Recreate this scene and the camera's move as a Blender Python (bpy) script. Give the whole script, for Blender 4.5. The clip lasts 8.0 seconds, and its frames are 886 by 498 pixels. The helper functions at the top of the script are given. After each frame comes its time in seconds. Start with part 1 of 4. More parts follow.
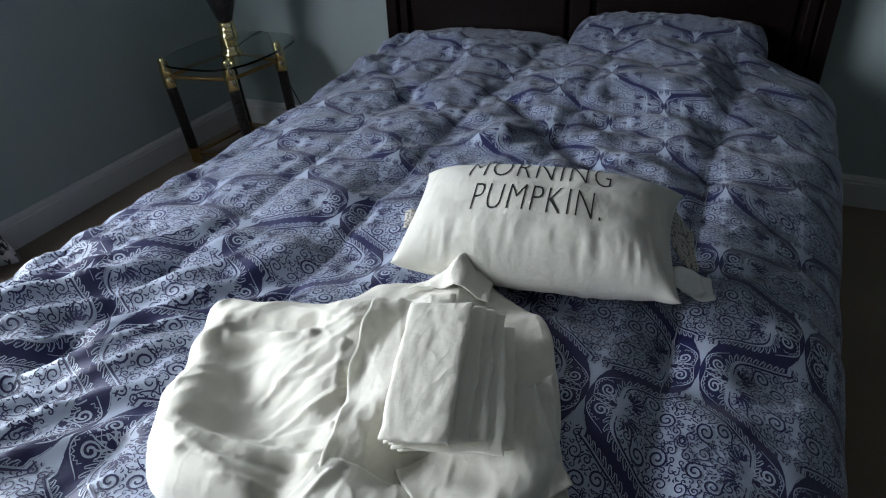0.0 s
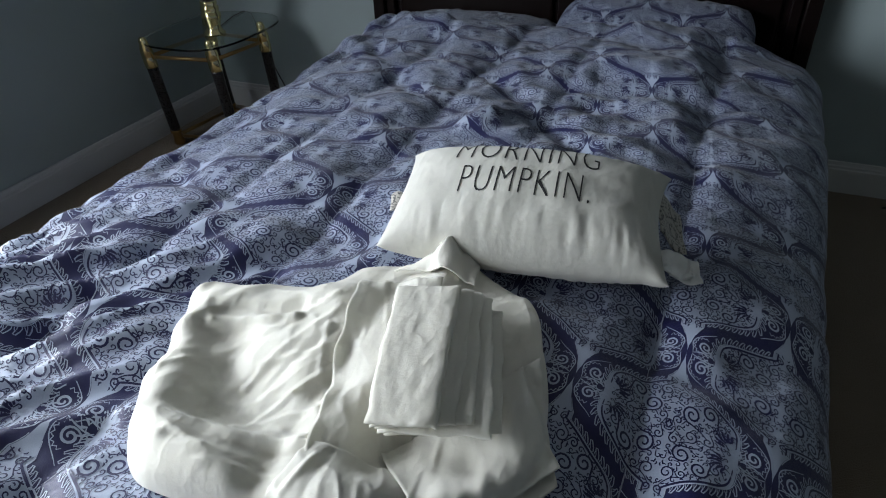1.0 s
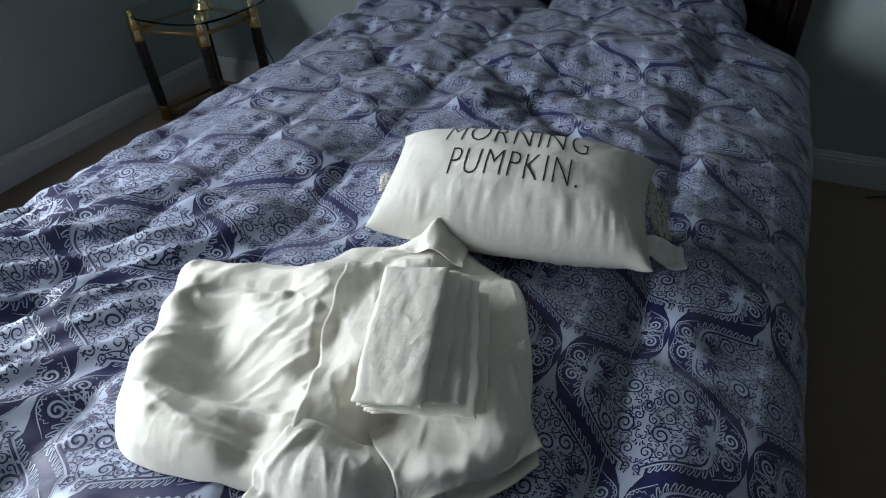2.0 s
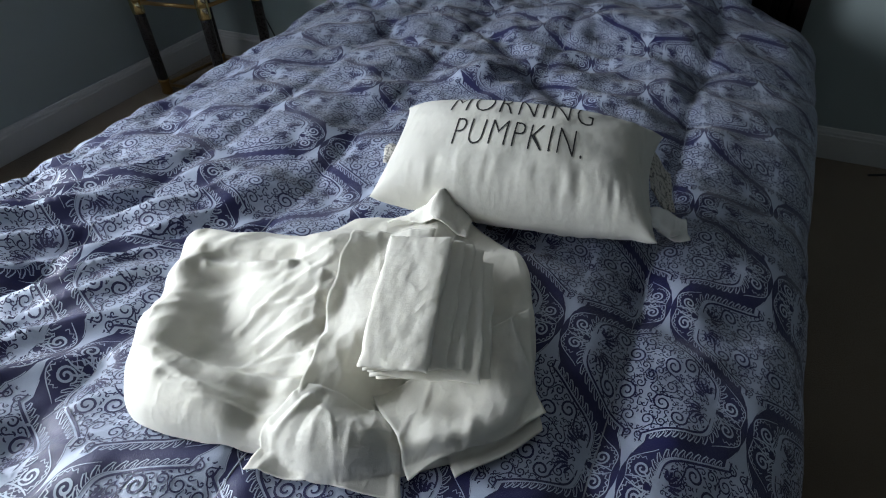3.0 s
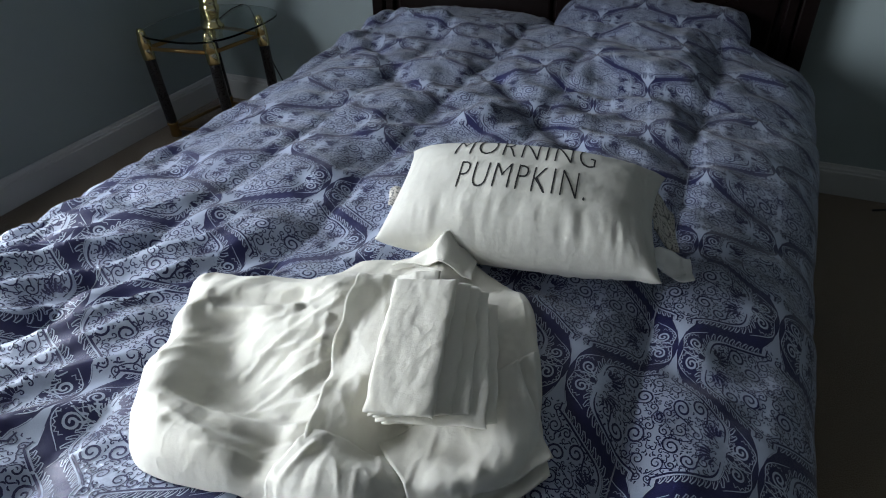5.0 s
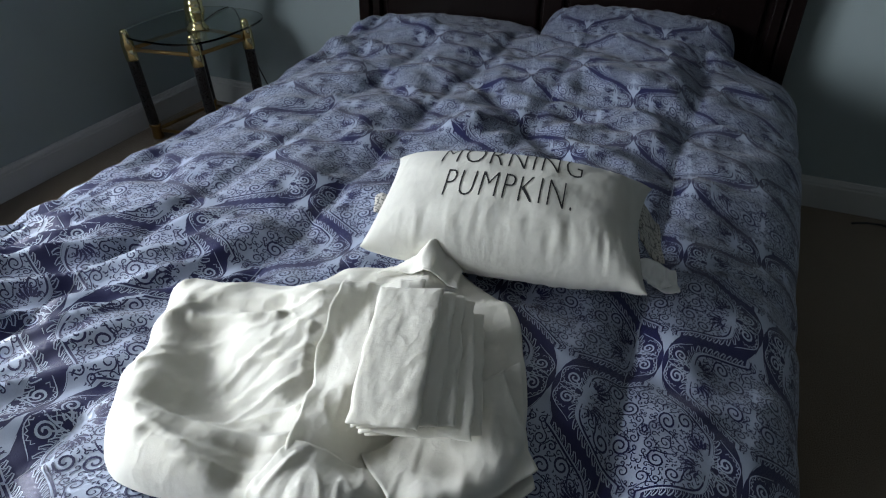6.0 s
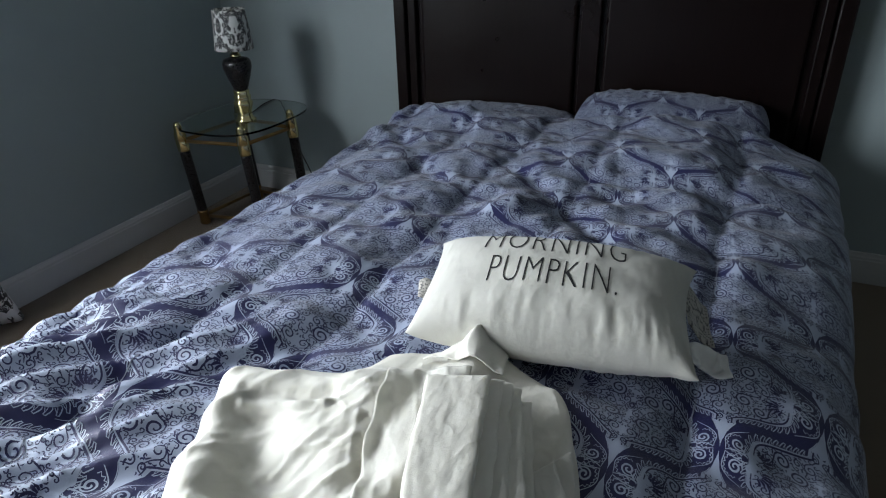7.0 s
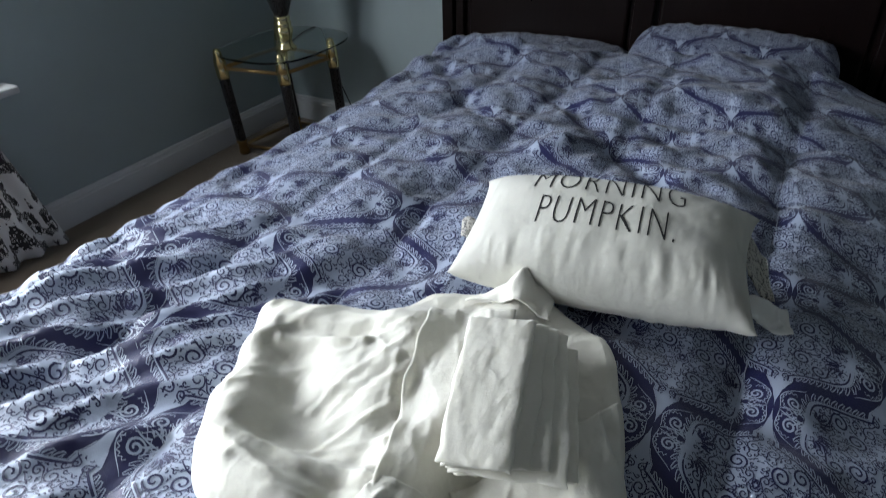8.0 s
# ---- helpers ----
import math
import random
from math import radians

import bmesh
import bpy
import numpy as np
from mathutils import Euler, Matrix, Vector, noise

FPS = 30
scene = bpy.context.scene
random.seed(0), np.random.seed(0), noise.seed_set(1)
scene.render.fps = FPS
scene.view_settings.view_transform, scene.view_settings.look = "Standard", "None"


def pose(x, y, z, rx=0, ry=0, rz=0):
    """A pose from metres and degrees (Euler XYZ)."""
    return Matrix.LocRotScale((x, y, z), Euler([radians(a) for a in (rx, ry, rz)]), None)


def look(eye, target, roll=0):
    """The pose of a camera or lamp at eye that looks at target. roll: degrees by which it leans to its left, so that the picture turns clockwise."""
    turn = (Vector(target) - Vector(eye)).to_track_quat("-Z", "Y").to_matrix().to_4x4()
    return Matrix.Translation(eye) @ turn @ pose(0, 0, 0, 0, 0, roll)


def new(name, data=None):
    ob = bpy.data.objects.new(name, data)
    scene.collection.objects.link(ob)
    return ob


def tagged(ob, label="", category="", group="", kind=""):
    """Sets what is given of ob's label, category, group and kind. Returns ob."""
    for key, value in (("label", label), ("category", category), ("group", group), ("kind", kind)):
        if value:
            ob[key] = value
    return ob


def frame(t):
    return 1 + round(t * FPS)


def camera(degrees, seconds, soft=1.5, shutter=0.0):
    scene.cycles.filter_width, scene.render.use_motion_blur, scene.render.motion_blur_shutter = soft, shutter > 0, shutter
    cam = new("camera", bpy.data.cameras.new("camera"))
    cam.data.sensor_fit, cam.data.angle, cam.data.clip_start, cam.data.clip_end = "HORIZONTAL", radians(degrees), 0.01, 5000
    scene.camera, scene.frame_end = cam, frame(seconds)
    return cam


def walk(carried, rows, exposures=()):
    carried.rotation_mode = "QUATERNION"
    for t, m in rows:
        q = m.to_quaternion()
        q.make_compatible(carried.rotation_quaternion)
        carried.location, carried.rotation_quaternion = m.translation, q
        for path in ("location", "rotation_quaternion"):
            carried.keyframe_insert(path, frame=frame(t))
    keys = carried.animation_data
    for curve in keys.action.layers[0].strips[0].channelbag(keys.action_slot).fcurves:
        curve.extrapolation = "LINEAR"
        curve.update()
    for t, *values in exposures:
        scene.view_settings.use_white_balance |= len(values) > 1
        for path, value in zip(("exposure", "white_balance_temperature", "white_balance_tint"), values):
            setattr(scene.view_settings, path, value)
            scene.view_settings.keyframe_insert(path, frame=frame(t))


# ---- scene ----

# ---------------------------------------------------------------- camera
cam = camera(68.1, 8.0, soft=1.0, shutter=0.25)
PATH = [
    (0, (0.653, 0.101, 1.272), 25.11, -32.78, -2.94),
    (0.5, (0.650, 0.106, 1.268), 24.15, -33.78, -2.22),
    (1, (0.648, 0.107, 1.263), 23.68, -34.13, -2.00),
    (1.2, (0.648, 0.106, 1.264), 23.95, -34.10, -1.90),
    (2.3, (0.651, 0.098, 1.268), 22.04, -36.18, 0.02),
    (2.5, (0.652, 0.094, 1.266), 22.28, -35.99, -0.48),
    (3, (0.648, 0.090, 1.260), 22.44, -37.63, -0.03),
    (3.5, (0.655, 0.089, 1.260), 23.21, -38.60, -0.49),
    (4, (0.656, 0.091, 1.259), 23.57, -38.09, -1.39),
    (4.5, (0.654, 0.098, 1.260), 23.63, -37.39, -0.95),
    (4.7, (0.651, 0.090, 1.270), 23.48, -34.51, -0.85),
    (5.8, (0.646, 0.098, 1.267), 21.43, -34.63, 0.44),
    (6, (0.642, 0.098, 1.267), 21.25, -33.88, 0.88),
    (6.2, (0.643, 0.096, 1.263), 22.52, -32.45, 0.44),
    (6.5, (0.644, 0.099, 1.280), 22.50, -28.90, -2.80),
    (6.8, (0.637, 0.089, 1.278), 24.25, -27.19, -2.21),
    (7, (0.630, 0.091, 1.283), 24.77, -27.14, -1.53),
    (7.2, (0.624, 0.089, 1.284), 26.96, -27.31, -2.42),
    (7.5, (0.617, 0.086, 1.284), 27.72, -26.64, -2.33),
    (8, (0.600, 0.117, 1.262), 28.39, -32.43, -1.19),
]


def carried_pose(eye, yaw, pitch, roll):
    """The pose of the held camera: yaw to its left, pitch up, roll as look() takes it."""
    y, p = radians(yaw), radians(pitch)
    ahead = Vector((-math.sin(y) * math.cos(p), math.cos(y) * math.cos(p), math.sin(p)))
    return look(eye, Vector(eye) + ahead, roll)


walk(cam, [(t, carried_pose(eye, a, b, c)) for t, eye, a, b, c in PATH], exposures=[(0.0, 0.0), (6.6, 0.0), (7.5, 0.32), (8.0, 0.16)])

# ---------------------------------------------------------------- light
world = bpy.data.worlds.new("sky")
scene.world = world
world.use_nodes = True
wn = world.node_tree.nodes
sky = wn.new("ShaderNodeTexSky")
sky.sky_type = "NISHITA"
sky.sun_disc = False
sky.sun_elevation, sky.sun_rotation = radians(40), radians(120)
wn["Background"].inputs["Strength"].default_value = 0.1
world.node_tree.links.new(sky.outputs["Color"], wn["Background"].inputs["Color"])

WIN_Y0, WIN_Y1, WIN_Z0, WIN_Z1 = 0.26, 1.20, 0.62, 2.3
# a second window out of view, added to light the bed from front left
UNSEEN_WIN_Y0, UNSEEN_WIN_Y1 = -1.55, -0.35
XL, XR, YB, YF, ZC = -1.718, 4.4, 2.70, -4.6, 2.7


def window_light(name, y0, y1, watts, spread, ahead):
    lamp = bpy.data.lights.new(name, "AREA")
    lamp.shape, lamp.size, lamp.size_y = "RECTANGLE", WIN_Z1 - WIN_Z0 - 0.1, y1 - y0 - 0.1
    lamp.energy, lamp.color, lamp.spread = watts, (0.875, 0.94, 1.0), radians(spread)
    ob = new(name, lamp)
    ob.matrix_world = look((XL - 0.13, (y0 + y1) / 2, (WIN_Z0 + WIN_Z1) / 2), (0.3, (y0 + y1) / 2 + ahead, 0.6))
    return ob


window_light("window_daylight", WIN_Y0, WIN_Y1, 78.0, 150, 0.75)
# lamp of the added window: brightens the sides that face the camera
window_light("window_daylight", UNSEEN_WIN_Y0, UNSEEN_WIN_Y1, 32.0, 100, 0.95)


# ---------------------------------------------------------------- node helpers
class Nodes:
    """A short way to write shader arithmetic."""

    def __init__(self, name):
        self.mat = bpy.data.materials.new(name)
        self.mat.use_nodes = True
        self.tree = self.mat.node_tree
        self.bsdf = self.tree.nodes["Principled BSDF"]

    def node(self, kind, **props):
        n = self.tree.nodes.new(kind)
        for key, value in props.items():
            setattr(n, key, value)
        return n

    def put(self, socket, value):
        if isinstance(value, bpy.types.NodeSocket):
            self.tree.links.new(value, socket)
        else:
            socket.default_value = value

    def m(self, op, a, b=None, c=None, clamp=False):
        n = self.node("ShaderNodeMath", operation=op, use_clamp=clamp)
        for s, v in zip(n.inputs, (a, b, c)):
            if v is not None:
                self.put(s, v)
        return n.outputs[0]

    def add(self, a, b): return self.m("ADD", a, b)
    def sub(self, a, b): return self.m("SUBTRACT", a, b)
    def mul(self, a, b): return self.m("MULTIPLY", a, b)
    def div(self, a, b): return self.m("DIVIDE", a, b)
    def absv(self, a): return self.m("ABSOLUTE", a)
    def less(self, a, b): return self.m("LESS_THAN", a, b)
    def more(self, a, b): return self.m("GREATER_THAN", a, b)
    def both(self, a, b): return self.m("MULTIPLY", a, b)
    def either(self, a, b): return self.m("MAXIMUM", a, b)
    def no(self, a): return self.m("SUBTRACT", 1.0, a)
    def fract(self, a): return self.m("FRACT", a)

    def pick(self, mask, a, b):
        """b where mask is 0, a where it is 1."""
        return self.add(self.mul(mask, a), self.mul(self.no(mask), b))

    def soft(self, x, lo, hi):
        n = self.node("ShaderNodeMapRange", interpolation_type="SMOOTHSTEP")
        self.put(n.inputs[0], x)
        n.inputs[1].default_value, n.inputs[2].default_value = lo, hi
        return n.outputs[0]

    def xyz(self, vec):
        n = self.node("ShaderNodeSeparateXYZ")
        self.put(n.inputs[0], vec)
        return n.outputs

    def vec(self, x, y, z=0.0):
        n = self.node("ShaderNodeCombineXYZ")
        for s, v in zip(n.inputs, (x, y, z)):
            self.put(s, v)
        return n.outputs[0]

    def noise(self, vec, scale, detail=2.0, rough=0.5, stretch=None):
        if stretch:
            mp = self.node("ShaderNodeMapping")
            self.put(mp.inputs[0], vec)
            mp.inputs["Scale"].default_value = stretch
            vec = mp.outputs[0]
        n = self.node("ShaderNodeTexNoise")
        self.put(n.inputs["Vector"], vec)
        n.inputs["Scale"].default_value, n.inputs["Detail"].default_value, n.inputs["Roughness"].default_value = scale, detail, rough
        return n.outputs[0]

    def mix(self, fac, a, b):
        n = self.node("ShaderNodeMix", data_type="RGBA")
        self.put(n.inputs[0], fac)
        for s, v in ((n.inputs[6], a), (n.inputs[7], b)):
            self.put(s, v if isinstance(v, bpy.types.NodeSocket) else (*v, 1.0))
        return n.outputs[2]

    def obj(self): return self.node("ShaderNodeTexCoord").outputs["Object"]
    def uv(self): return self.node("ShaderNodeTexCoord").outputs["UV"]

    def bump(self, height, strength=0.3, distance=0.002):
        n = self.node("ShaderNodeBump")
        n.inputs["Strength"].default_value, n.inputs["Distance"].default_value = strength, distance
        self.put(n.inputs["Height"], height)
        self.put(self.bsdf.inputs["Normal"], n.outputs[0])

    def done(self, color, rough=0.6, **more):
        self.put(self.bsdf.inputs["Base Color"], color if isinstance(color, bpy.types.NodeSocket) else (*color, 1.0))
        self.put(self.bsdf.inputs["Roughness"], rough)
        for key, value in more.items():
            self.put(self.bsdf.inputs[key.replace("_", " ")], value)
        return self.mat


BAND = 0.0165                        # half the trellis with its leafy edge
LAT_W, LAT_H = 0.262, 0.284          # one repeat of the print, across and along
RIM = 0.090                          # half width of a medallion at its waist

PRINT_X = (0.4379, 0.2659, -0.0072, -0.0144, 0.0045, -0.0074)
PRINT_Y = (1.1496, -0.0271, 0.2716, -0.0094, -0.0025, -0.0082)


def lattice_place(a, b):
    """Where the point (a, b) of the print's lattice lies on the comforter: whole and half numbers are the joints."""
    a, b = a + 1.0, b - 1.0
    x = PRINT_X[0] + PRINT_X[1] * a + PRINT_X[2] * b + PRINT_X[3] * a * a + PRINT_X[4] * a * b + PRINT_X[5] * b * b
    y = PRINT_Y[0] + PRINT_Y[1] * a + PRINT_Y[2] * b + PRINT_Y[3] * a * a + PRINT_Y[4] * a * b + PRINT_Y[5] * b * b
    return x, y


def lattice_of(x, y):
    """The lattice point that lies at x, y: the other way round, by repeated correction."""
    a, b = (x - 0.43) / LAT_W - 1.0, (y - 1.12) / LAT_H + 1.0
    for _ in range(12):
        px, py = lattice_place(a, b)
        a, b = a + 0.8 * (x - px) / LAT_W, b + 0.8 * (y - py) / LAT_H
    return a, b


def damask(name, light, dark):
    """Cotton printed with pale ogee medallions on navy; the UV map holds the lattice of the print."""
    n = Nodes(name)
    uv = n.uv()
    X, Y, _ = n.xyz(uv)

    def cell(a):
        return n.sub(a, n.m("ROUND", a))

    def half(v):
        c = n.m("COSINE", n.mul(v, 2 * math.pi))
        return n.mul(n.add(n.mul(c, n.sub(1.28, n.mul(n.mul(c, c), 0.28))), 1.0), 0.25)

    ax, ay = cell(X), cell(n.add(Y, 0.5))
    in_a = n.less(n.absv(ax), half(ay))
    lx = n.pick(in_a, ax, cell(n.add(X, 0.5)))
    ly = n.pick(in_a, ay, cell(Y))
    c = n.m("COSINE", n.mul(ly, 2 * math.pi))
    slope = n.mul(n.mul(n.m("SINE", n.mul(ly, 2 * math.pi)), n.sub(1.28, n.mul(n.mul(c, c), 0.84))), 0.5 * math.pi * LAT_W / LAT_H)
    reach = n.sub(n.mul(half(ly), LAT_W), n.mul(n.m("SQRT", n.add(n.mul(slope, slope), 1.0)), BAND))
    rim = n.m("SMOOTH_MIN", reach, RIM, 0.03)
    neck = n.m("MINIMUM", n.m("MAXIMUM", n.sub(0.130, n.mul(n.absv(ly), LAT_H)), 0.0), 0.040)
    rim = n.m("MAXIMUM", rim, n.add(0.0030, n.mul(n.mul(neck, neck), 8.0)))
    pale = n.soft(n.sub(rim, n.mul(n.absv(lx), LAT_W)), -0.0004, 0.0004)
    wear, big = n.noise(uv, 260.0, 3.0), n.noise(uv, 1.4, 2.0)
    pale = n.mul(pale, n.add(0.86, n.mul(wear, 0.24)))
    shade = n.mix(n.mul(big, 0.5), light, tuple(c * 0.88 for c in light))
    o = n.obj()
    n.bump(n.add(n.noise(o, 900.0, 1.0), n.mul(n.noise(o, 48.0, 3.0), 2.2)), 0.35, 0.0018)
    return n.done(n.mix(pale, dark, shade), 0.5, Sheen_Weight=0.2, Sheen_Roughness=0.4)


def print_ink(name, color):
    """Printed dye on the same cotton."""
    n = Nodes(name)
    o = n.obj()
    col = n.mix(n.noise(o, 160.0, 3.0), tuple(c * 0.82 for c in color), tuple(min(1.0, c * 1.12) for c in color))
    n.bump(n.add(n.noise(o, 900.0, 1.0), n.mul(n.noise(o, 48.0, 3.0), 2.2)), 0.35, 0.0018)
    return n.done(col, 0.5, Sheen_Weight=0.2, Sheen_Roughness=0.4)


def plain(name, color, rough=0.6, var=0.12, scale=8.0, bump=0.0, bump_scale=300.0, **more):
    """Paint, cloth or plastic with a little unevenness at two scales."""
    n = Nodes(name)
    o = n.obj()
    a, b = n.noise(o, scale, 3.0), n.noise(o, scale * 9, 2.0)
    f = n.add(n.mul(a, 0.7), n.mul(b, 0.3))
    col = n.mix(f, tuple(c * (1 - var) for c in color), tuple(min(1, c * (1 + var)) for c in color))
    if bump:
        n.bump(n.noise(o, bump_scale, 3.0), bump, 0.002)
    return n.done(col, n.add(rough - 0.05, n.mul(b, 0.1)), **more)


def wood(name):
    n = Nodes(name)
    o = n.obj()
    g = n.noise(o, 14.0, 4.0, 0.6, stretch=(9.0, 1.0, 0.5))
    col = n.mix(g, (0.003, 0.0018, 0.0018), (0.009, 0.0045, 0.0045))
    n.bump(g, 0.08, 0.001)
    return n.done(col, n.add(0.22, n.mul(n.noise(o, 5.0, 3.0), 0.16)), Specular_IOR_Level=0.2)


def carpet(name):
    n = Nodes(name)
    o = n.obj()
    a, b = n.noise(o, 240.0, 3.0, 0.7), n.noise(o, 3.0, 3.0)
    col = n.mix(n.add(n.mul(a, 0.6), n.mul(b, 0.4)), (0.075, 0.050, 0.028), (0.20, 0.140, 0.082))
    n.bump(a, 0.8, 0.006)
    return n.done(col, 0.95, Sheen_Weight=0.3)


def leafy(name, pale, dark, scale, level=0.66):
    """Bold curling leaf print, for the curtain and the lamp shade."""
    n = Nodes(name)
    uv = n.uv()
    x, y, _ = n.xyz(uv)
    mx = n.absv(n.sub(n.fract(n.mul(x, scale)), 0.5))
    my = n.fract(n.mul(y, scale * 0.8))
    v = n.vec(mx, my)
    f = n.noise(v, 5.5, 1.5, 0.45)
    g = n.noise(v, 15.0, 1.0)
    mask = n.both(n.more(n.add(f, n.mul(g, 0.25)), level), n.no(n.less(n.absv(n.sub(n.fract(n.mul(g, 4.0)), 0.5)), 0.10)))
    col = n.mix(mask, pale, dark)
    n.bump(n.noise(uv, 500.0, 2.0), 0.2, 0.001)
    return n.done(col, 0.75, Sheen_Weight=0.2)


def glassy(name, tint, rough=0.02):
    n = Nodes(name)
    return n.done(tint, rough, Transmission_Weight=1.0, IOR=1.48)


def cloth(name, color, warm, relief=0.65):
    """Plain cotton: creases and fine weave."""
    n = Nodes(name)
    o = n.obj()
    big, mid, fine = n.noise(o, 7.0, 3.0), n.noise(o, 42.0, 4.0, 0.6), n.noise(o, 900.0, 1.0)
    col = n.mix(big, color, warm)
    sharp = n.mul(n.absv(n.sub(n.noise(o, 17.0, 2.5, 0.55, stretch=(1.6, 0.8, 1.0)), 0.5)), -2.0)
    n.bump(n.add(n.add(n.mul(mid, 0.5), sharp), n.mul(fine, 0.10)), relief, 0.005)
    return n.done(col, 0.78, Sheen_Weight=0.15, Subsurface_Weight=0.3, Subsurface_Scale=0.008, Subsurface_Radius=(1.0, 1.0, 0.9))


PALE_DYE, NAVY_DYE = (0.395, 0.455, 0.59), (0.006, 0.008, 0.068)
DAMASK = damask("navy damask cotton", PALE_DYE, NAVY_DYE)
PRINT_PALE = print_ink("pale print", PALE_DYE)
PRINT_NAVY = print_ink("navy print", NAVY_DYE)
LINEN = cloth("white cotton sheeting", (0.73, 0.715, 0.65), (0.70, 0.68, 0.605), 0.45)
PILLOW = cloth("off-white cotton canvas", (0.55, 0.545, 0.50), (0.52, 0.515, 0.47), 0.26)
INK = plain("black print", (0.012, 0.012, 0.014), 0.7)
WOOD = wood("espresso-stained wood")
WALL = plain("blue-grey wall paint", (0.300, 0.358, 0.368), 0.62, 0.035, 2.5, 0.12, 180.0)
TRIM = plain("white trim paint", (0.52, 0.53, 0.53), 0.38, 0.04, 6.0)
CEIL = plain("white ceiling paint", (0.48, 0.48, 0.47), 0.8, 0.03, 3.0, 0.2, 120.0)
CARPET = carpet("beige carpet")
BRASS = plain("polished brass", (0.76, 0.66, 0.36), 0.16, 0.15, 30.0, Metallic=1.0)
BRASS_DARK = plain("tarnished brass", (0.30, 0.19, 0.075), 0.34, 0.25, 25.0, Metallic=0.9)
BLACK = plain("black lacquer", (0.012, 0.012, 0.014), 0.28, 0.2, 20.0)
GLASS = glassy("clear green-edged glass", (0.86, 0.95, 0.92))
PANE = glassy("window glass", (1, 1, 1), 0.0)
TICKING = plain("mattress ticking", (0.72, 0.71, 0.68), 0.8, 0.05, 30.0, 0.3, 500.0)
CURTAIN = leafy("black and white damask curtain", (0.74, 0.75, 0.76), (0.02, 0.02, 0.024), 3.6, 0.60)
SHADE = leafy("black and white lamp shade", (0.62, 0.64, 0.63), (0.035, 0.038, 0.042), 7.0, 0.58)
STRIPE = leafy("grey ticking back cloth", (0.42, 0.40, 0.36), (0.05, 0.05, 0.055), 30.0)
THREAD = plain("pale stitching thread", (0.30, 0.32, 0.40), 0.7)
CABLE = plain("black cable", (0.015, 0.015, 0.016), 0.5)
TAG = plain("white satin label", (0.74, 0.75, 0.74), 0.5, 0.06, 60.0)


# ---------------------------------------------------------------- mesh helpers
def empty(name, place=(0, 0, 0)):
    ob = new(name)
    ob.location = place
    ob.empty_display_size = 0.05
    return ob


def link(name, me, material, parent=None, label="", smooth=True):
    me.materials.append(material)
    for p in me.polygons:
        p.use_smooth = smooth
    ob = new(name, me)
    if parent:
        ob.parent = parent
        at, up = Vector(), parent
        while up:
            at, up = at + up.location, up.parent
        ob.location = -at
    return tagged(ob, label) if label else ob


def part(name, bm, material, parent=None, label="", smooth=False):
    me = bpy.data.meshes.new(name)
    bmesh.ops.recalc_face_normals(bm, faces=bm.faces)
    bm.to_mesh(me)
    bm.free()
    return link(name, me, material, parent, label, smooth)


def box(x0, x1, y0, y1, z0, z1, bevel=0.004, segments=2):
    bm = bmesh.new()
    bmesh.ops.create_cube(bm, size=1)
    bmesh.ops.scale(bm, vec=(x1 - x0, y1 - y0, z1 - z0), verts=bm.verts)
    bmesh.ops.translate(bm, vec=((x0 + x1) / 2, (y0 + y1) / 2, (z0 + z1) / 2), verts=bm.verts)
    if bevel:
        bmesh.ops.bevel(bm, geom=bm.edges[:], offset=bevel, segments=segments, affect="EDGES", profile=0.5)
    return bm


def turned(profile, axis=(0, 0), steps=32, lean=(0, 0)):
    """A turned body from (radius, height) pairs; lean shifts it sideways per metre of height."""
    bm = bmesh.new()
    rings = []
    for r, z in profile:
        cx, cy = axis[0] + lean[0] * z, axis[1] + lean[1] * z
        rings.append([bm.verts.new((cx + r * math.cos(2 * math.pi * i / steps), cy + r * math.sin(2 * math.pi * i / steps), z)) for i in range(steps)])
    for a, b in zip(rings, rings[1:]):
        for i in range(steps):
            bm.faces.new((a[i], a[(i + 1) % steps], b[(i + 1) % steps], b[i]))
    bm.faces.new(rings[0][::-1])
    bm.faces.new(rings[-1])
    return bm


def tube(points, radius, steps=10):
    bm = bmesh.new()
    rings = []
    pts = [Vector(p) for p in points]
    for i, p in enumerate(pts):
        way = (pts[min(i + 1, len(pts) - 1)] - pts[max(i - 1, 0)]).normalized()
        side = way.cross(Vector((0, 0, 1)) if abs(way.z) < 0.9 else Vector((1, 0, 0))).normalized()
        top = side.cross(way)
        rings.append([bm.verts.new(p + radius * (math.cos(a) * side + math.sin(a) * top)) for a in (2 * math.pi * k / steps for k in range(steps))])
    for a, b in zip(rings, rings[1:]):
        for i in range(steps):
            bm.faces.new((a[i], a[(i + 1) % steps], b[(i + 1) % steps], b[i]))
    bm.faces.new(rings[0][::-1])
    bm.faces.new(rings[-1])
    return bm


def sheet(name, nu, nv, place, uv, material, parent=None, label=""):
    """A smooth grid surface: place(i, j) and uv(i, j) for i in 0..nu, j in 0..nv."""
    verts = [place(i, j) for j in range(nv + 1) for i in range(nu + 1)]
    faces = [(j * (nu + 1) + i, j * (nu + 1) + i + 1, (j + 1) * (nu + 1) + i + 1, (j + 1) * (nu + 1) + i) for j in range(nv) for i in range(nu)]
    me = bpy.data.meshes.new(name)
    me.from_pydata(verts, [], faces)
    if uv:
        lay = me.uv_layers.new(name="UVMap")
        flat = [uv(i, j) for j in range(nv + 1) for i in range(nu + 1)]
        for loop in me.loops:
            lay.data[loop.index].uv = flat[loop.vertex_index]
    return link(name, me, material, parent, label)


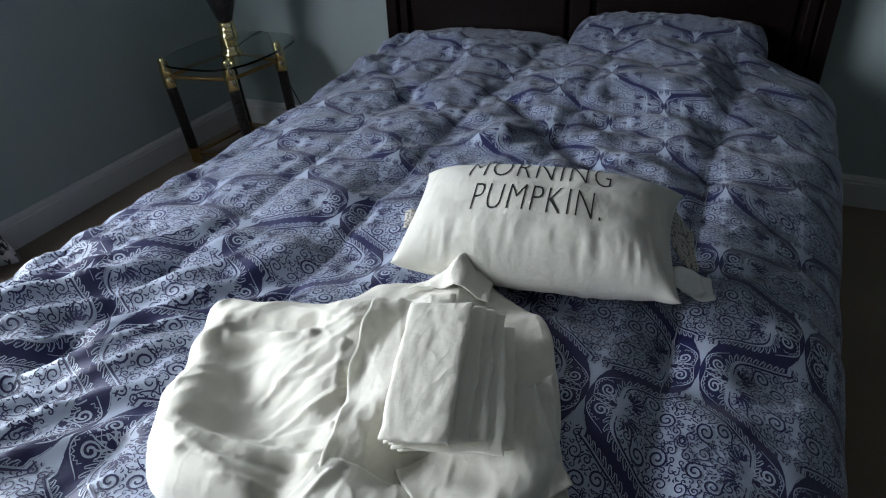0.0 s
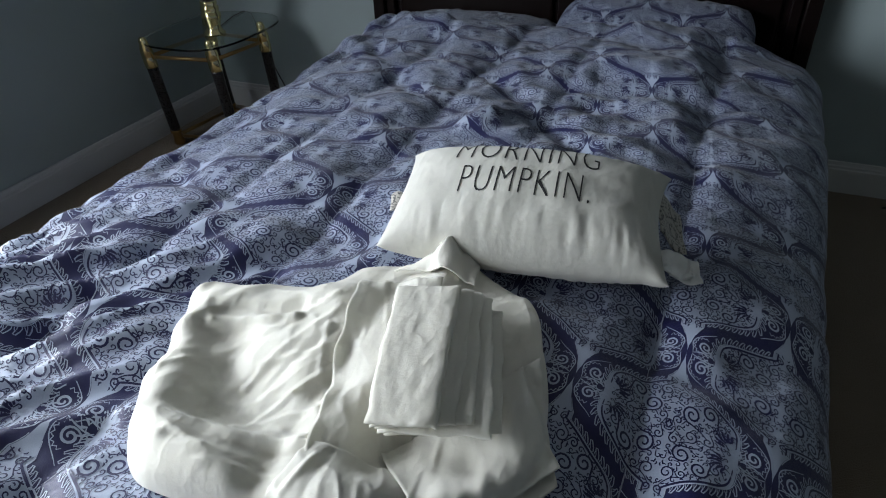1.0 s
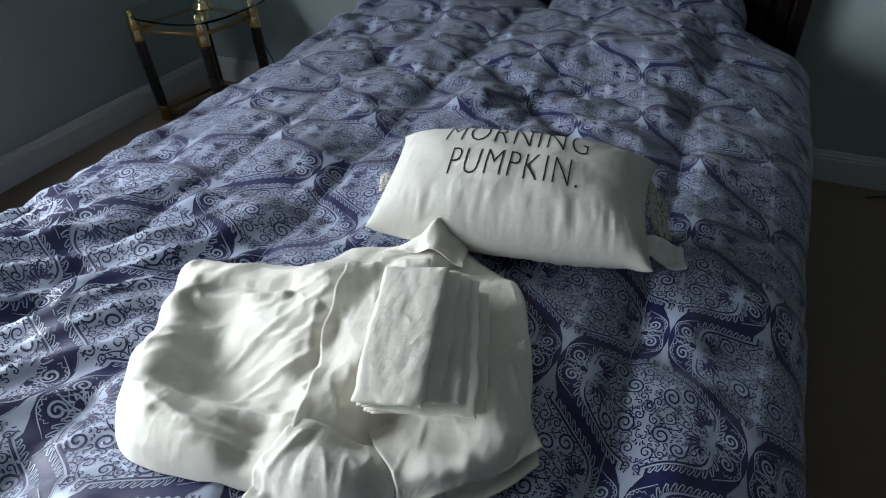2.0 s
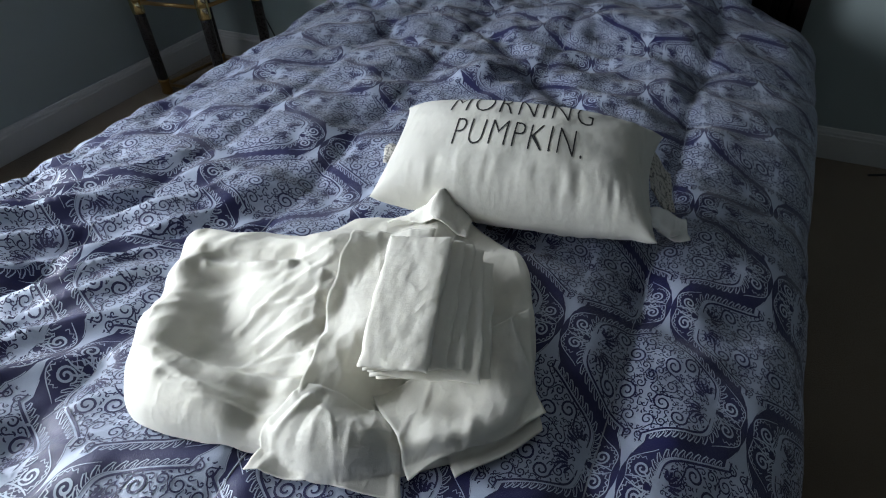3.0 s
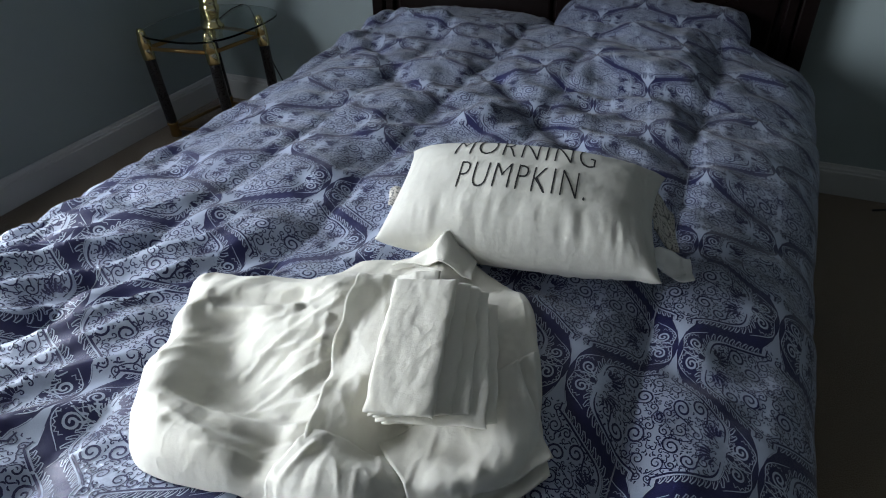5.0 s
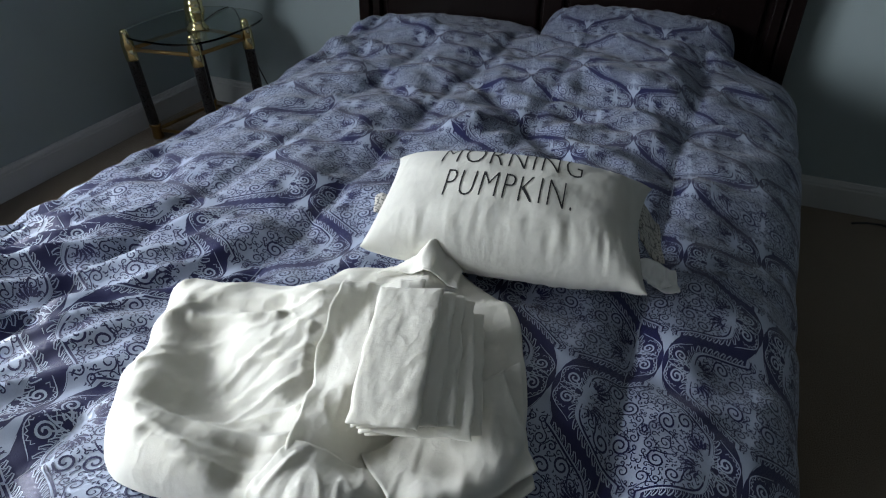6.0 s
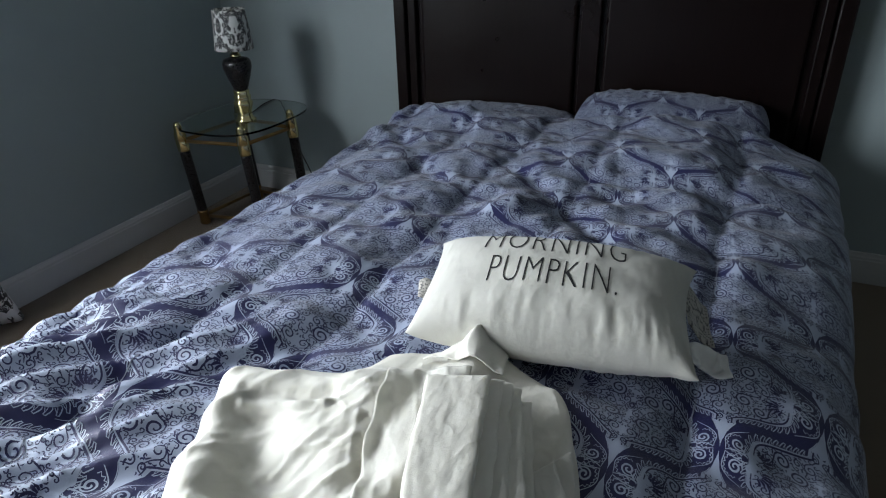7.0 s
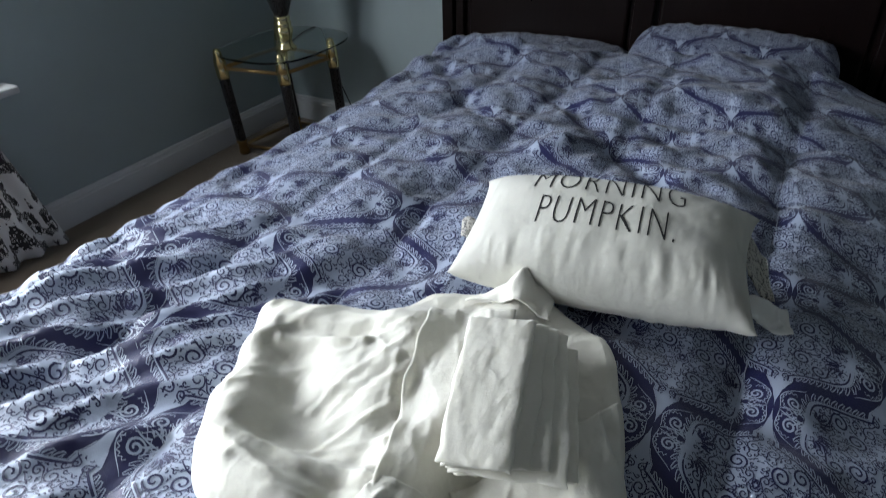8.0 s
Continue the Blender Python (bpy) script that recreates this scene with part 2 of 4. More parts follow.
def fbm(x, y, z=0.0, octaves=3):
    return noise.fractal(Vector((x, y, z)), 1.0, 2.0, octaves)


def ease(a, b, x):
    t = min(1.0, max(0.0, (x - a) / (b - a)))
    return t * t * (3 - 2 * t)


def near_line(x, y, x0, y0, x1, y1):
    dx, dy = x1 - x0, y1 - y0
    t = min(1, max(0, ((x - x0) * dx + (y - y0) * dy) / (dx * dx + dy * dy)))
    return math.hypot(x - x0 - t * dx, y - y0 - t * dy)


# ---------------------------------------------------------------- the room
def wall(name, x0, x1, y0, y1, z0=0.0, z1=ZC):
    return tagged(part(name, box(x0, x1, y0, y1, z0, z1, 0), WALL), "smooth wall painted muted blue-grey", "wall", kind="structure")


tagged(part("floor", box(XL - 0.3, XR + 0.3, YF - 0.3, YB + 0.3, -0.1, 0.0, 0), CARPET), "beige short-pile carpet floor", "floor", kind="structure")
tagged(part("ceiling", box(XL - 0.3, XR + 0.3, YF - 0.3, YB + 0.3, ZC, ZC + 0.1, 0), CEIL), "plain white ceiling", "ceiling", kind="structure")
wall("wall_north", XL - 0.15, XR + 0.15, YB, YB + 0.15)
wall("wall_south", XL - 0.15, XR + 0.15, YF - 0.15, YF)
wall("wall_east", XR, XR + 0.15, YF, YB)


def west_wall():
    bm = bmesh.new()
    spans = [(YF, UNSEEN_WIN_Y0, 0, ZC), (UNSEEN_WIN_Y1, WIN_Y0, 0, ZC), (WIN_Y1, YB, 0, ZC)]
    for y0, y1 in ((WIN_Y0, WIN_Y1), (UNSEEN_WIN_Y0, UNSEEN_WIN_Y1)):
        spans += [(y0, y1, 0, WIN_Z0), (y0, y1, WIN_Z1, ZC)]
    for y0, y1, z0, z1 in spans:
        b = box(XL - 0.15, XL, y0, y1, z0, z1, 0)
        me = bpy.data.meshes.new("piece")
        b.to_mesh(me)
        b.free()
        bm.from_mesh(me)
        bpy.data.meshes.remove(me)
    tagged(part("wall_west", bm, WALL), "blue-grey painted wall with a window opening", "wall", kind="structure")


west_wall()


def baseboard(name, along, a, b, at, inward):
    """A board 12 cm high with a moulded top, along x or y."""
    profile = ((0, 0), (0.016, 0), (0.016, 0.092), (0.013, 0.096), (0.013, 0.104), (0.009, 0.108), (0.006, 0.119), (0, 0.121))
    bm = bmesh.new()
    ends = []
    for s in (a, b):
        ends.append([bm.verts.new((s, at + inward * o, z) if along == "x" else (at + inward * o, s, z)) for o, z in profile])
    for i in range(len(profile)):
        k = (i + 1) % len(profile)
        bm.faces.new((ends[0][i], ends[0][k], ends[1][k], ends[1][i]))
    bm.faces.new(ends[0])
    bm.faces.new(ends[1][::-1])
    tagged(part(name, bm, TRIM), "white painted baseboard with a moulded top edge", "baseboard", kind="structure")


baseboard("baseboard_north", "x", XL, XR, YB, -1)
baseboard("baseboard_west", "y", YF, YB - 0.017, XL, 1)
baseboard("baseboard_east", "y", YF, YB - 0.017, XR, -1)


def window(name, y_lo, y_hi):
    top = tagged(empty(name, (XL, y_lo, WIN_Z0)), "white framed window letting in daylight", "window", kind="structure")
    xo, xi = XL - 0.11, XL - 0.06
    for y0, y1, z0, z1 in ((y_lo, y_lo + 0.05, WIN_Z0, WIN_Z1), (y_hi - 0.05, y_hi, WIN_Z0, WIN_Z1), (y_lo + 0.05, y_hi - 0.05, WIN_Z0, WIN_Z0 + 0.05),
                           (y_lo + 0.05, y_hi - 0.05, WIN_Z1 - 0.05, WIN_Z1), (y_lo + 0.05, y_hi - 0.05, 1.29, 1.33)):
        part("window_frame", box(xo, xi, y0, y1, z0, z1), TRIM, top)
    for z0, z1 in ((WIN_Z0 + 0.05, 1.29), (1.33, WIN_Z1 - 0.05)):
        p = part("pane", box(xo + 0.02, xo + 0.024, y_lo + 0.05, y_hi - 0.05, z0, z1, 0), PANE, top)
        p.visible_shadow = False
    part("casing", box(XL, XL + 0.016, y_hi + 0.002, y_hi + 0.072, WIN_Z0 - 0.02, WIN_Z1 + 0.07), TRIM, top)
    part("casing", box(XL, XL + 0.016, y_lo - 0.072, y_lo - 0.002, WIN_Z0 - 0.02, WIN_Z1 + 0.07), TRIM, top)
    part("casing", box(XL, XL + 0.016, y_lo, y_hi, WIN_Z1 + 0.002, WIN_Z1 + 0.07), TRIM, top)
    part("window_sill", box(XL - 0.055, XL + 0.075, y_lo - 0.1, y_hi + 0.135, WIN_Z0 - 0.065, WIN_Z0 - 0.04, 0.006), TRIM, top, "white painted sill in bright daylight")
    part("apron", box(XL, XL + 0.014, y_lo - 0.05, y_hi + 0.07, WIN_Z0 - 0.13, WIN_Z0 - 0.067), TRIM, top)


window("window_1", WIN_Y0, WIN_Y1)
# never in view: added as the opening for the extra front-left lamp
window("unseen_window", UNSEEN_WIN_Y0, UNSEEN_WIN_Y1)
tagged(part("backdrop", box(-9.0, -8.9, -9, 9, -1, 7, 0), plain("pale overcast distance", (0.7, 0.74, 0.8), 0.9)), "pale hazy daylight outside the window", "backdrop", kind="structure")


# ---------------------------------------------------------------- the bed
BED_X0, BED_X1, BED_Y0, BED_Y1 = -0.50, 0.868, 0.16, 2.58
TOP = 0.655


def bed():
    top = tagged(empty("bed", (0.1, 1.6, 0)), "bed with a tall dark espresso panelled headboard", "bed")
    xa, xb, yf = -0.722, 0.928, 2.60
    hb = part("headboard", box(xa + 0.055, xb - 0.055, yf + 0.032, yf + 0.075, 0.1, 1.34, 0.003), WOOD, top, "dark espresso wood headboard with two panels")
    for x0 in (xa, xb - 0.05):
        part("post", box(x0, x0 + 0.05, yf - 0.005, yf + 0.085, 0, 1.36, 0.006), WOOD, hb)
    for x0, x1 in ((xa + 0.058, xa + 0.092), (xb - 0.092, xb - 0.058), (0.055, 0.126)):
        part("stile", box(x0, x1, yf + 0.008, yf + 0.034, 0.3, 1.26, 0.004), WOOD, hb)
    part("top_rail", box(xa + 0.05, xb - 0.05, yf + 0.002, yf + 0.07, 1.26, 1.37, 0.008), WOOD, hb)
    part("bottom_rail", box(xa + 0.05, xb - 0.05, yf + 0.006, yf + 0.034, 0.2, 0.3, 0.004), WOOD, hb)
    for x0, x1 in ((xa + 0.116, 0.036), (0.145, xb - 0.116)):
        part("panel", box(x0, x1, yf + 0.014, yf + 0.036, 0.32, 1.24, 0.012, 3), WOOD, hb)
    part("mattress", box(BED_X0 + 0.03, BED_X1 - 0.03, BED_Y0 + 0.05, 2.53, 0.33, 0.50, 0.04, 4), TICKING, top, "thick mattress under the comforter")
    part("box_spring", box(BED_X0 + 0.04, BED_X1 - 0.04, BED_Y0 + 0.06, 2.53, 0.17, 0.325, 0.015), TICKING, top)
    for x in (BED_X0 + 0.06, BED_X1 - 0.11):
        part("side_rail", box(x, x + 0.05, BED_Y0 + 0.08, 2.6, 0.09, 0.168, 0.004), WOOD, top)
        for y in (BED_Y0 + 0.15, 2.4):
            part("leg", box(x, x + 0.05, y, y + 0.05, 0, 0.09, 0.004), WOOD, top)


bed()
SEAMS = (-0.43, -0.17, 0.055, 0.30, 0.648)


def bed_height(x, y):
    """The top of the comforter."""
    warp = 0.02 * fbm(x * 3.1, y * 2.3, 5.0, 2)
    h = TOP
    # lengthwise quilting seams with puffs between
    near = min(abs(x + warp - s - 0.012 * (y - 1.2)) for s in SEAMS)
    h += -0.008 * math.exp(-(near / 0.016) ** 2) - 0.002 * math.exp(-(near / 0.065) ** 2) - 0.016 * math.exp(-((x + warp - 0.648) / 0.055) ** 2) + 0.004 * ease(0.0, 0.10, near)
    # crosswise quilting, softer
    cy = (y + warp * 1.3 + 0.18 * x) / 0.31
    near = abs(cy - round(cy)) * 0.31
    h += -0.004 * math.exp(-(near / 0.024) ** 2)
    h += 0.019 * fbm(x * 4.0, y * 4.5, 1.0, 3) + 0.006 * fbm(x * 14, y * 11, 2.0, 2)
    # slack diagonal folds where the cover lies loose
    loose = ease(0.22, -0.12, x) * ease(1.05, 0.62, y)
    s = (0.80 * x - 0.60 * y) + 0.03 * fbm(x * 5, y * 5, 8.0, 2)
    h += loose * 0.010 * (1 - abs(math.sin(s * math.pi / 0.062))) ** 1.3 * 2 - loose * 0.008
    # rumpled folds below the pillow end
    rum = ease(1.15, 1.55, y) * ease(2.35, 2.0, y)
    s = (0.42 * x + 0.90 * y) + 0.05 * fbm(x * 3, y * 3, 3.0, 2)
    h += rum * (0.012 * (1 - 2 * abs(fbm(s * 4.2, (0.9 * x - 0.42 * y) * 1.6, 15.0, 2))) + 0.012 * fbm(x * 7, y * 9, 11.0, 2) - 0.006)
    h += 0.007 * (1 - 2.2 * abs(fbm((0.75 * x - 0.66 * y) * 7, (0.66 * x + 0.75 * y) * 2.2, 19.0, 2)))
    h -= 0.020 * ease(-0.22, -0.50, x) * ease(2.3, 1.9, y)
    h -= 0.080 * ease(0.62, 0.93, x)
    # the thick fold pushed up in front of the plump pillow, with a trough before it
    across = ease(0.08, 0.26, x) * ease(0.95, 0.78, x)
    bend = 1.73 + 0.10 * (x - 0.5) + 0.03 * fbm(x * 5, 1.0, 23.0, 2)
    h += across * (0.030 * math.exp(-((y - bend - 0.17) / 0.11) ** 2) - 0.022 * math.exp(-((y - bend) / 0.035) ** 2))
    h -= 0.016 * math.exp(-(near_line(x, y, 0.14, 1.70, 0.42, 1.36) / 0.03) ** 2)
    h -= 0.014 * math.exp(-(near_line(x, y, -0.38, 1.95, -0.05, 1.55) / 0.03) ** 2)
    # the swell over the pillows at the head
    h += 0.020 * math.exp(-((y - 2.13) / 0.10) ** 2) - 0.09 * ease(2.2, 2.45, y)
    h += 0.03 * math.exp(-((y - 2.2) / 0.09) ** 2) * ease(0.2, 0.3, x) * ease(0.8, 0.66, x)
    return h


# ---- the drawing of the print: strokes in metres round the middle of one medallion
def rim_at(y):
    """Half width of the pale medallion at a height over its middle."""
    v = y / LAT_H
    c = math.cos(2 * math.pi * v)
    w = 0.25 * (c * (1.28 - 0.28 * c * c) + 1) * LAT_W
    s = math.sin(2 * math.pi * v) * (1.28 - 0.84 * c * c) * 0.5 * math.pi * LAT_W / LAT_H
    a = w - BAND * math.sqrt(1 + s * s)
    h = max(0.03 - abs(a - RIM), 0.0) / 0.03
    neck = min(max(0.130 - abs(y), 0.0), 0.040)
    return max(min(a, RIM) - h ** 3 * 0.03 / 6, 0.0030 + 8.0 * neck * neck)


def curl(cx, cy, r, turns, start, hand, tail=0.0, n=22):
    """A spiral from its eye outwards, that can end in a straightening tail."""
    pts = []
    for k in range(n + 1):
        t = k / n
        a = radians(start) + hand * 2 * math.pi * turns * t
        q = r * (0.10 + 0.90 * t ** 0.85)
        pts.append((cx + q * math.cos(a), cy + q * math.sin(a)))
    if tail:
        (x0, y0), (x1, y1) = pts[-2], pts[-1]
        d = math.hypot(x1 - x0, y1 - y0)
        ux, uy = (x1 - x0) / d, (y1 - y0) / d
        for k in range(1, 7):
            t = k / 6 * tail
            bend = -hand * 14 * t * t
            pts.append((x1 + ux * t - uy * bend, y1 + uy * t + ux * bend))
    return pts


def bow(x0, y0, x1, y1, sag, n=7):
    dx, dy = x1 - x0, y1 - y0
    return [(x0 + dx * t - dy * sag * 4 * t * (1 - t), y0 + dy * t + dx * sag * 4 * t * (1 - t)) for t in (k / n for k in range(n + 1))]


def both_sides(strokes):
    return strokes + [([(-x, y) for x, y in pts], w) for pts, w in strokes]


def both_ends(strokes):
    return strokes + [([(x, -y) for x, y in pts], w) for pts, w in strokes]


def pale_strokes():
    """Leafy edges, hooks at the waist, curled leaves and the stem at the joint."""
    out = []
    ys = [0.108 * (1 - k / 70) + 0.006 * k / 70 for k in range(71)]
    line = [(rim_at(y), y) for y in ys]
    # slanted teeth on the outside of the rim, each an outlined leaf
    gone = 0.0
    for p, q in zip(line, line[1:]):
        gone += math.hypot(q[0] - p[0], q[1] - p[1])
        if gone < 0.0088 or q[0] < 0.024:
            continue
        gone = 0.0
        dx, dy = q[0] - p[0], q[1] - p[1]
        d = math.hypot(dx, dy)
        ux, uy = dx / d, dy / d
        nx, ny = -uy, ux
        size = 0.0100 * (1 - 0.45 * ease(0.05, 0.095, q[1])) * (1 - 0.25 * ease(0.03, 0.008, q[1]))

        def at(s, o):
            return (q[0] + ux * s + nx * o, q[1] + uy * s + ny * o)
        out.append(([at(0.0030, 0.0012), at(0.0026, 0.34 * size), at(-0.0004, 0.66 * size), at(-0.0052, size), at(-0.0074, 0.86 * size), at(-0.0052, 0.60 * size), at(-0.0050, 0.34 * size), at(-0.0044, 0.0014)], 0.0014))
        out.append(([at(-0.0012, 0.0012), at(-0.0022, 0.30 * size), at(-0.0050, 0.66 * size)], 0.0009))
    out.append(([(x + 0.0008, y) for x, y in line], 0.0013))
    # the hook at the waist
    out.append((curl(0.0865, 0.0125, 0.0090, 1.2, 200, -1, 0.008), 0.0030))
    out.append((bow(0.097, 0.006, 0.108, 0.014, 0.22), 0.0022))
    out.append((bow(0.100, 0.001, 0.113, 0.005, 0.2), 0.0020))
    out = both_ends(out)
    # curled leaves round the joint at the upper tip, their rims ragged, and the forked stem
    j = LAT_H / 2
    for sy in (1, -1):
        cx, cy = 0.0245, j + sy * 0.0175
        out.append((curl(cx, cy, 0.0105, 1.75, 180 - sy * 70, sy, 0.0, 26), 0.0030))
        rag = []
        for k in range(29):
            a = radians(180 - sy * 100) + sy * 2 * math.pi * 0.86 * k / 28
            q = 0.0142 + 0.0030 * (k % 2)
            rag.append((cx + q * math.cos(a), cy + q * math.sin(a)))
        out.append((rag, 0.0015))
        out.append(([(0.0065 + 0.0016 * math.cos(t * 6.2) + 0.030 * ease(0.25, 1.1, t) * t, j + sy * (0.003 + 0.046 * t)) for t in (k / 12 for k in range(13))], 0.0014))
        out.append((bow(0.008, j + sy * 0.0012, 0.046, j + sy * 0.0035, 0.10 * sy), 0.0018))
        out.append((curl(0.048, j + sy * 0.010, 0.0055, 1.2, 90 * sy, -sy, 0.004, 12), 0.0019))
    return both_sides(out)


def navy_strokes():
    """Scrolls, fans and commas inside a medallion, mirrored across its middle."""
    out = []
    ys = [0.098 * (1 - k / 36) + 0.016 * k / 36 for k in range(37)]
    line = [(rim_at(y) - 0.0050, y) for y in ys if rim_at(y) > 0.014]
    out.append((line, 0.0028))
    out.append(([(x, -y) for x, y in line], 0.0028))
    # fans of leaves at the waist hooks
    for sy in (1, -1):
        for k in range(6):
            a = radians(170 + sy * (8 - 17 * k))
            r0, r1 = 0.009, 0.026 - 0.0022 * abs(k - 2)
            out.append((bow(0.080 + r0 * math.cos(a), sy * 0.012 + r0 * math.sin(a), 0.080 + r1 * math.cos(a), sy * 0.012 + r1 * math.sin(a), 0.12 * sy), 0.0034))
    big = ((0.026, 0.030, 0.0130, 1.7, 30, 1, 0.022), (0.024, -0.030, 0.0130, 1.7, -30, -1, 0.022), (0.048, 0.044, 0.0115, 1.6, 200, -1, 0.018), (0.048, -0.042, 0.0115, 1.6, 160, 1, 0.018),
           (0.012, 0.060, 0.0090, 1.5, 250, 1, 0.016), (0.012, -0.060, 0.0090, 1.5, 110, -1, 0.016), (0.030, 0.000, 0.0090, 1.5, 90, -1, 0.016), (0.052, 0.004, 0.0075, 1.4, 270, 1, 0.012),
           (0.007, 0.082, 0.0050, 1.3, 200, -1, 0.008), (0.007, -0.082, 0.0050, 1.3, 160, 1, 0.008), (0.029, 0.058, 0.0060, 1.4, 20, 1, 0.010), (0.029, -0.058, 0.0060, 1.4, -20, -1, 0.010),
           (0.010, 0.014, 0.0065, 1.3, 120, 1, 0.010), (0.010, -0.014, 0.0065, 1.3, 240, -1, 0.010), (0.066, 0.032, 0.0065, 1.3, 90, 1, 0.008), (0.066, -0.032, 0.0065, 1.3, 270, -1, 0.008))
    for x, y, r, turns, start, hand, tail in big:
        out.append((curl(x, y, r, turns, start, hand, tail, 20), 0.0027 if r > 0.009 else 0.0018))
    # commas and small hooks wherever there is room
    rng = random.Random(7)
    taken = [(x, y, r) for x, y, r, *_ in big]
    for k in range(2600):
        x, y, r = rng.uniform(0.002, 0.084), rng.uniform(-0.098, 0.098), rng.choice((0.0022, 0.0030, 0.0040))
        if x > rim_at(y) - 0.0072 - r or any(math.hypot(x - p, y - q) < 0.85 * (r + s) for p, q, s in taken):
            continue
        taken.append((x, y, r))
        a = rng.uniform(0, 360)
        if r > 0.0025:
            out.append((curl(x, y, r, 1.0, a, rng.choice((-1, 1)), r * 1.2, 9), 0.0015))
        else:
            c, s = math.cos(radians(a)) * r, math.sin(radians(a)) * r
            out.append((bow(x - c, y - s, x + c, y + s, 0.25, 4), 0.0018))
    out = both_sides(out)
    for sx in (1, -1):
        out.append(([(0, 0.010), (0.004 * sx, 0.004), (0, -0.002)], 0.003))
    return out


def ribbons(strokes):
    """Flat strips along the strokes, thin at both ends: points and quads as arrays."""
    pts, quads = [], []
    for line, width in strokes:
        n, base = len(line), len(pts)
        for k, (x, y) in enumerate(line):
            x0, y0 = line[max(k - 1, 0)]
            x1, y1 = line[min(k + 1, n - 1)]
            d = math.hypot(x1 - x0, y1 - y0) or 1.0
            t = k / (n - 1)
            w = 0.5 * width * (0.35 + 0.65 * math.sin(math.pi * min(1.0, 0.15 + t * 0.8)))
            pts += [(x - (y1 - y0) / d * w, y + (x1 - x0) / d * w), (x + (y1 - y0) / d * w, y - (x1 - x0) / d * w)]
        quads += [(base + 2 * k, base + 2 * k + 1, base + 2 * k + 3, base + 2 * k + 2) for k in range(n - 1)]
    return np.array(pts), np.array(quads)


PALE_ART, NAVY_ART = ribbons(pale_strokes()), ribbons(navy_strokes())


def printed(name, art, middles, lay, material, parent, label):
    """One drawing repeated at the given lattice points; lay(a, b) gives the points on the cloth, or NaN off its edge."""
    pts, quads = art
    verts, faces, base = [], [], 0
    for a, b in middles:
        v = lay(a + pts[:, 0] / LAT_W, b + pts[:, 1] / LAT_H)
        ok = ~np.isnan(v[:, 0])
        q = quads[ok[quads].all(axis=1)]
        if len(q):
            used = np.unique(q)
            renum = np.zeros(len(v), int)
            renum[used] = np.arange(len(used)) + base
            verts.append(v[used])
            faces.append(renum[q])
            base += len(used)
    me = bpy.data.meshes.new(name)
    me.from_pydata(np.concatenate(verts).tolist(), [], np.concatenate(faces).tolist())
    return link(name, me, material, parent, label)


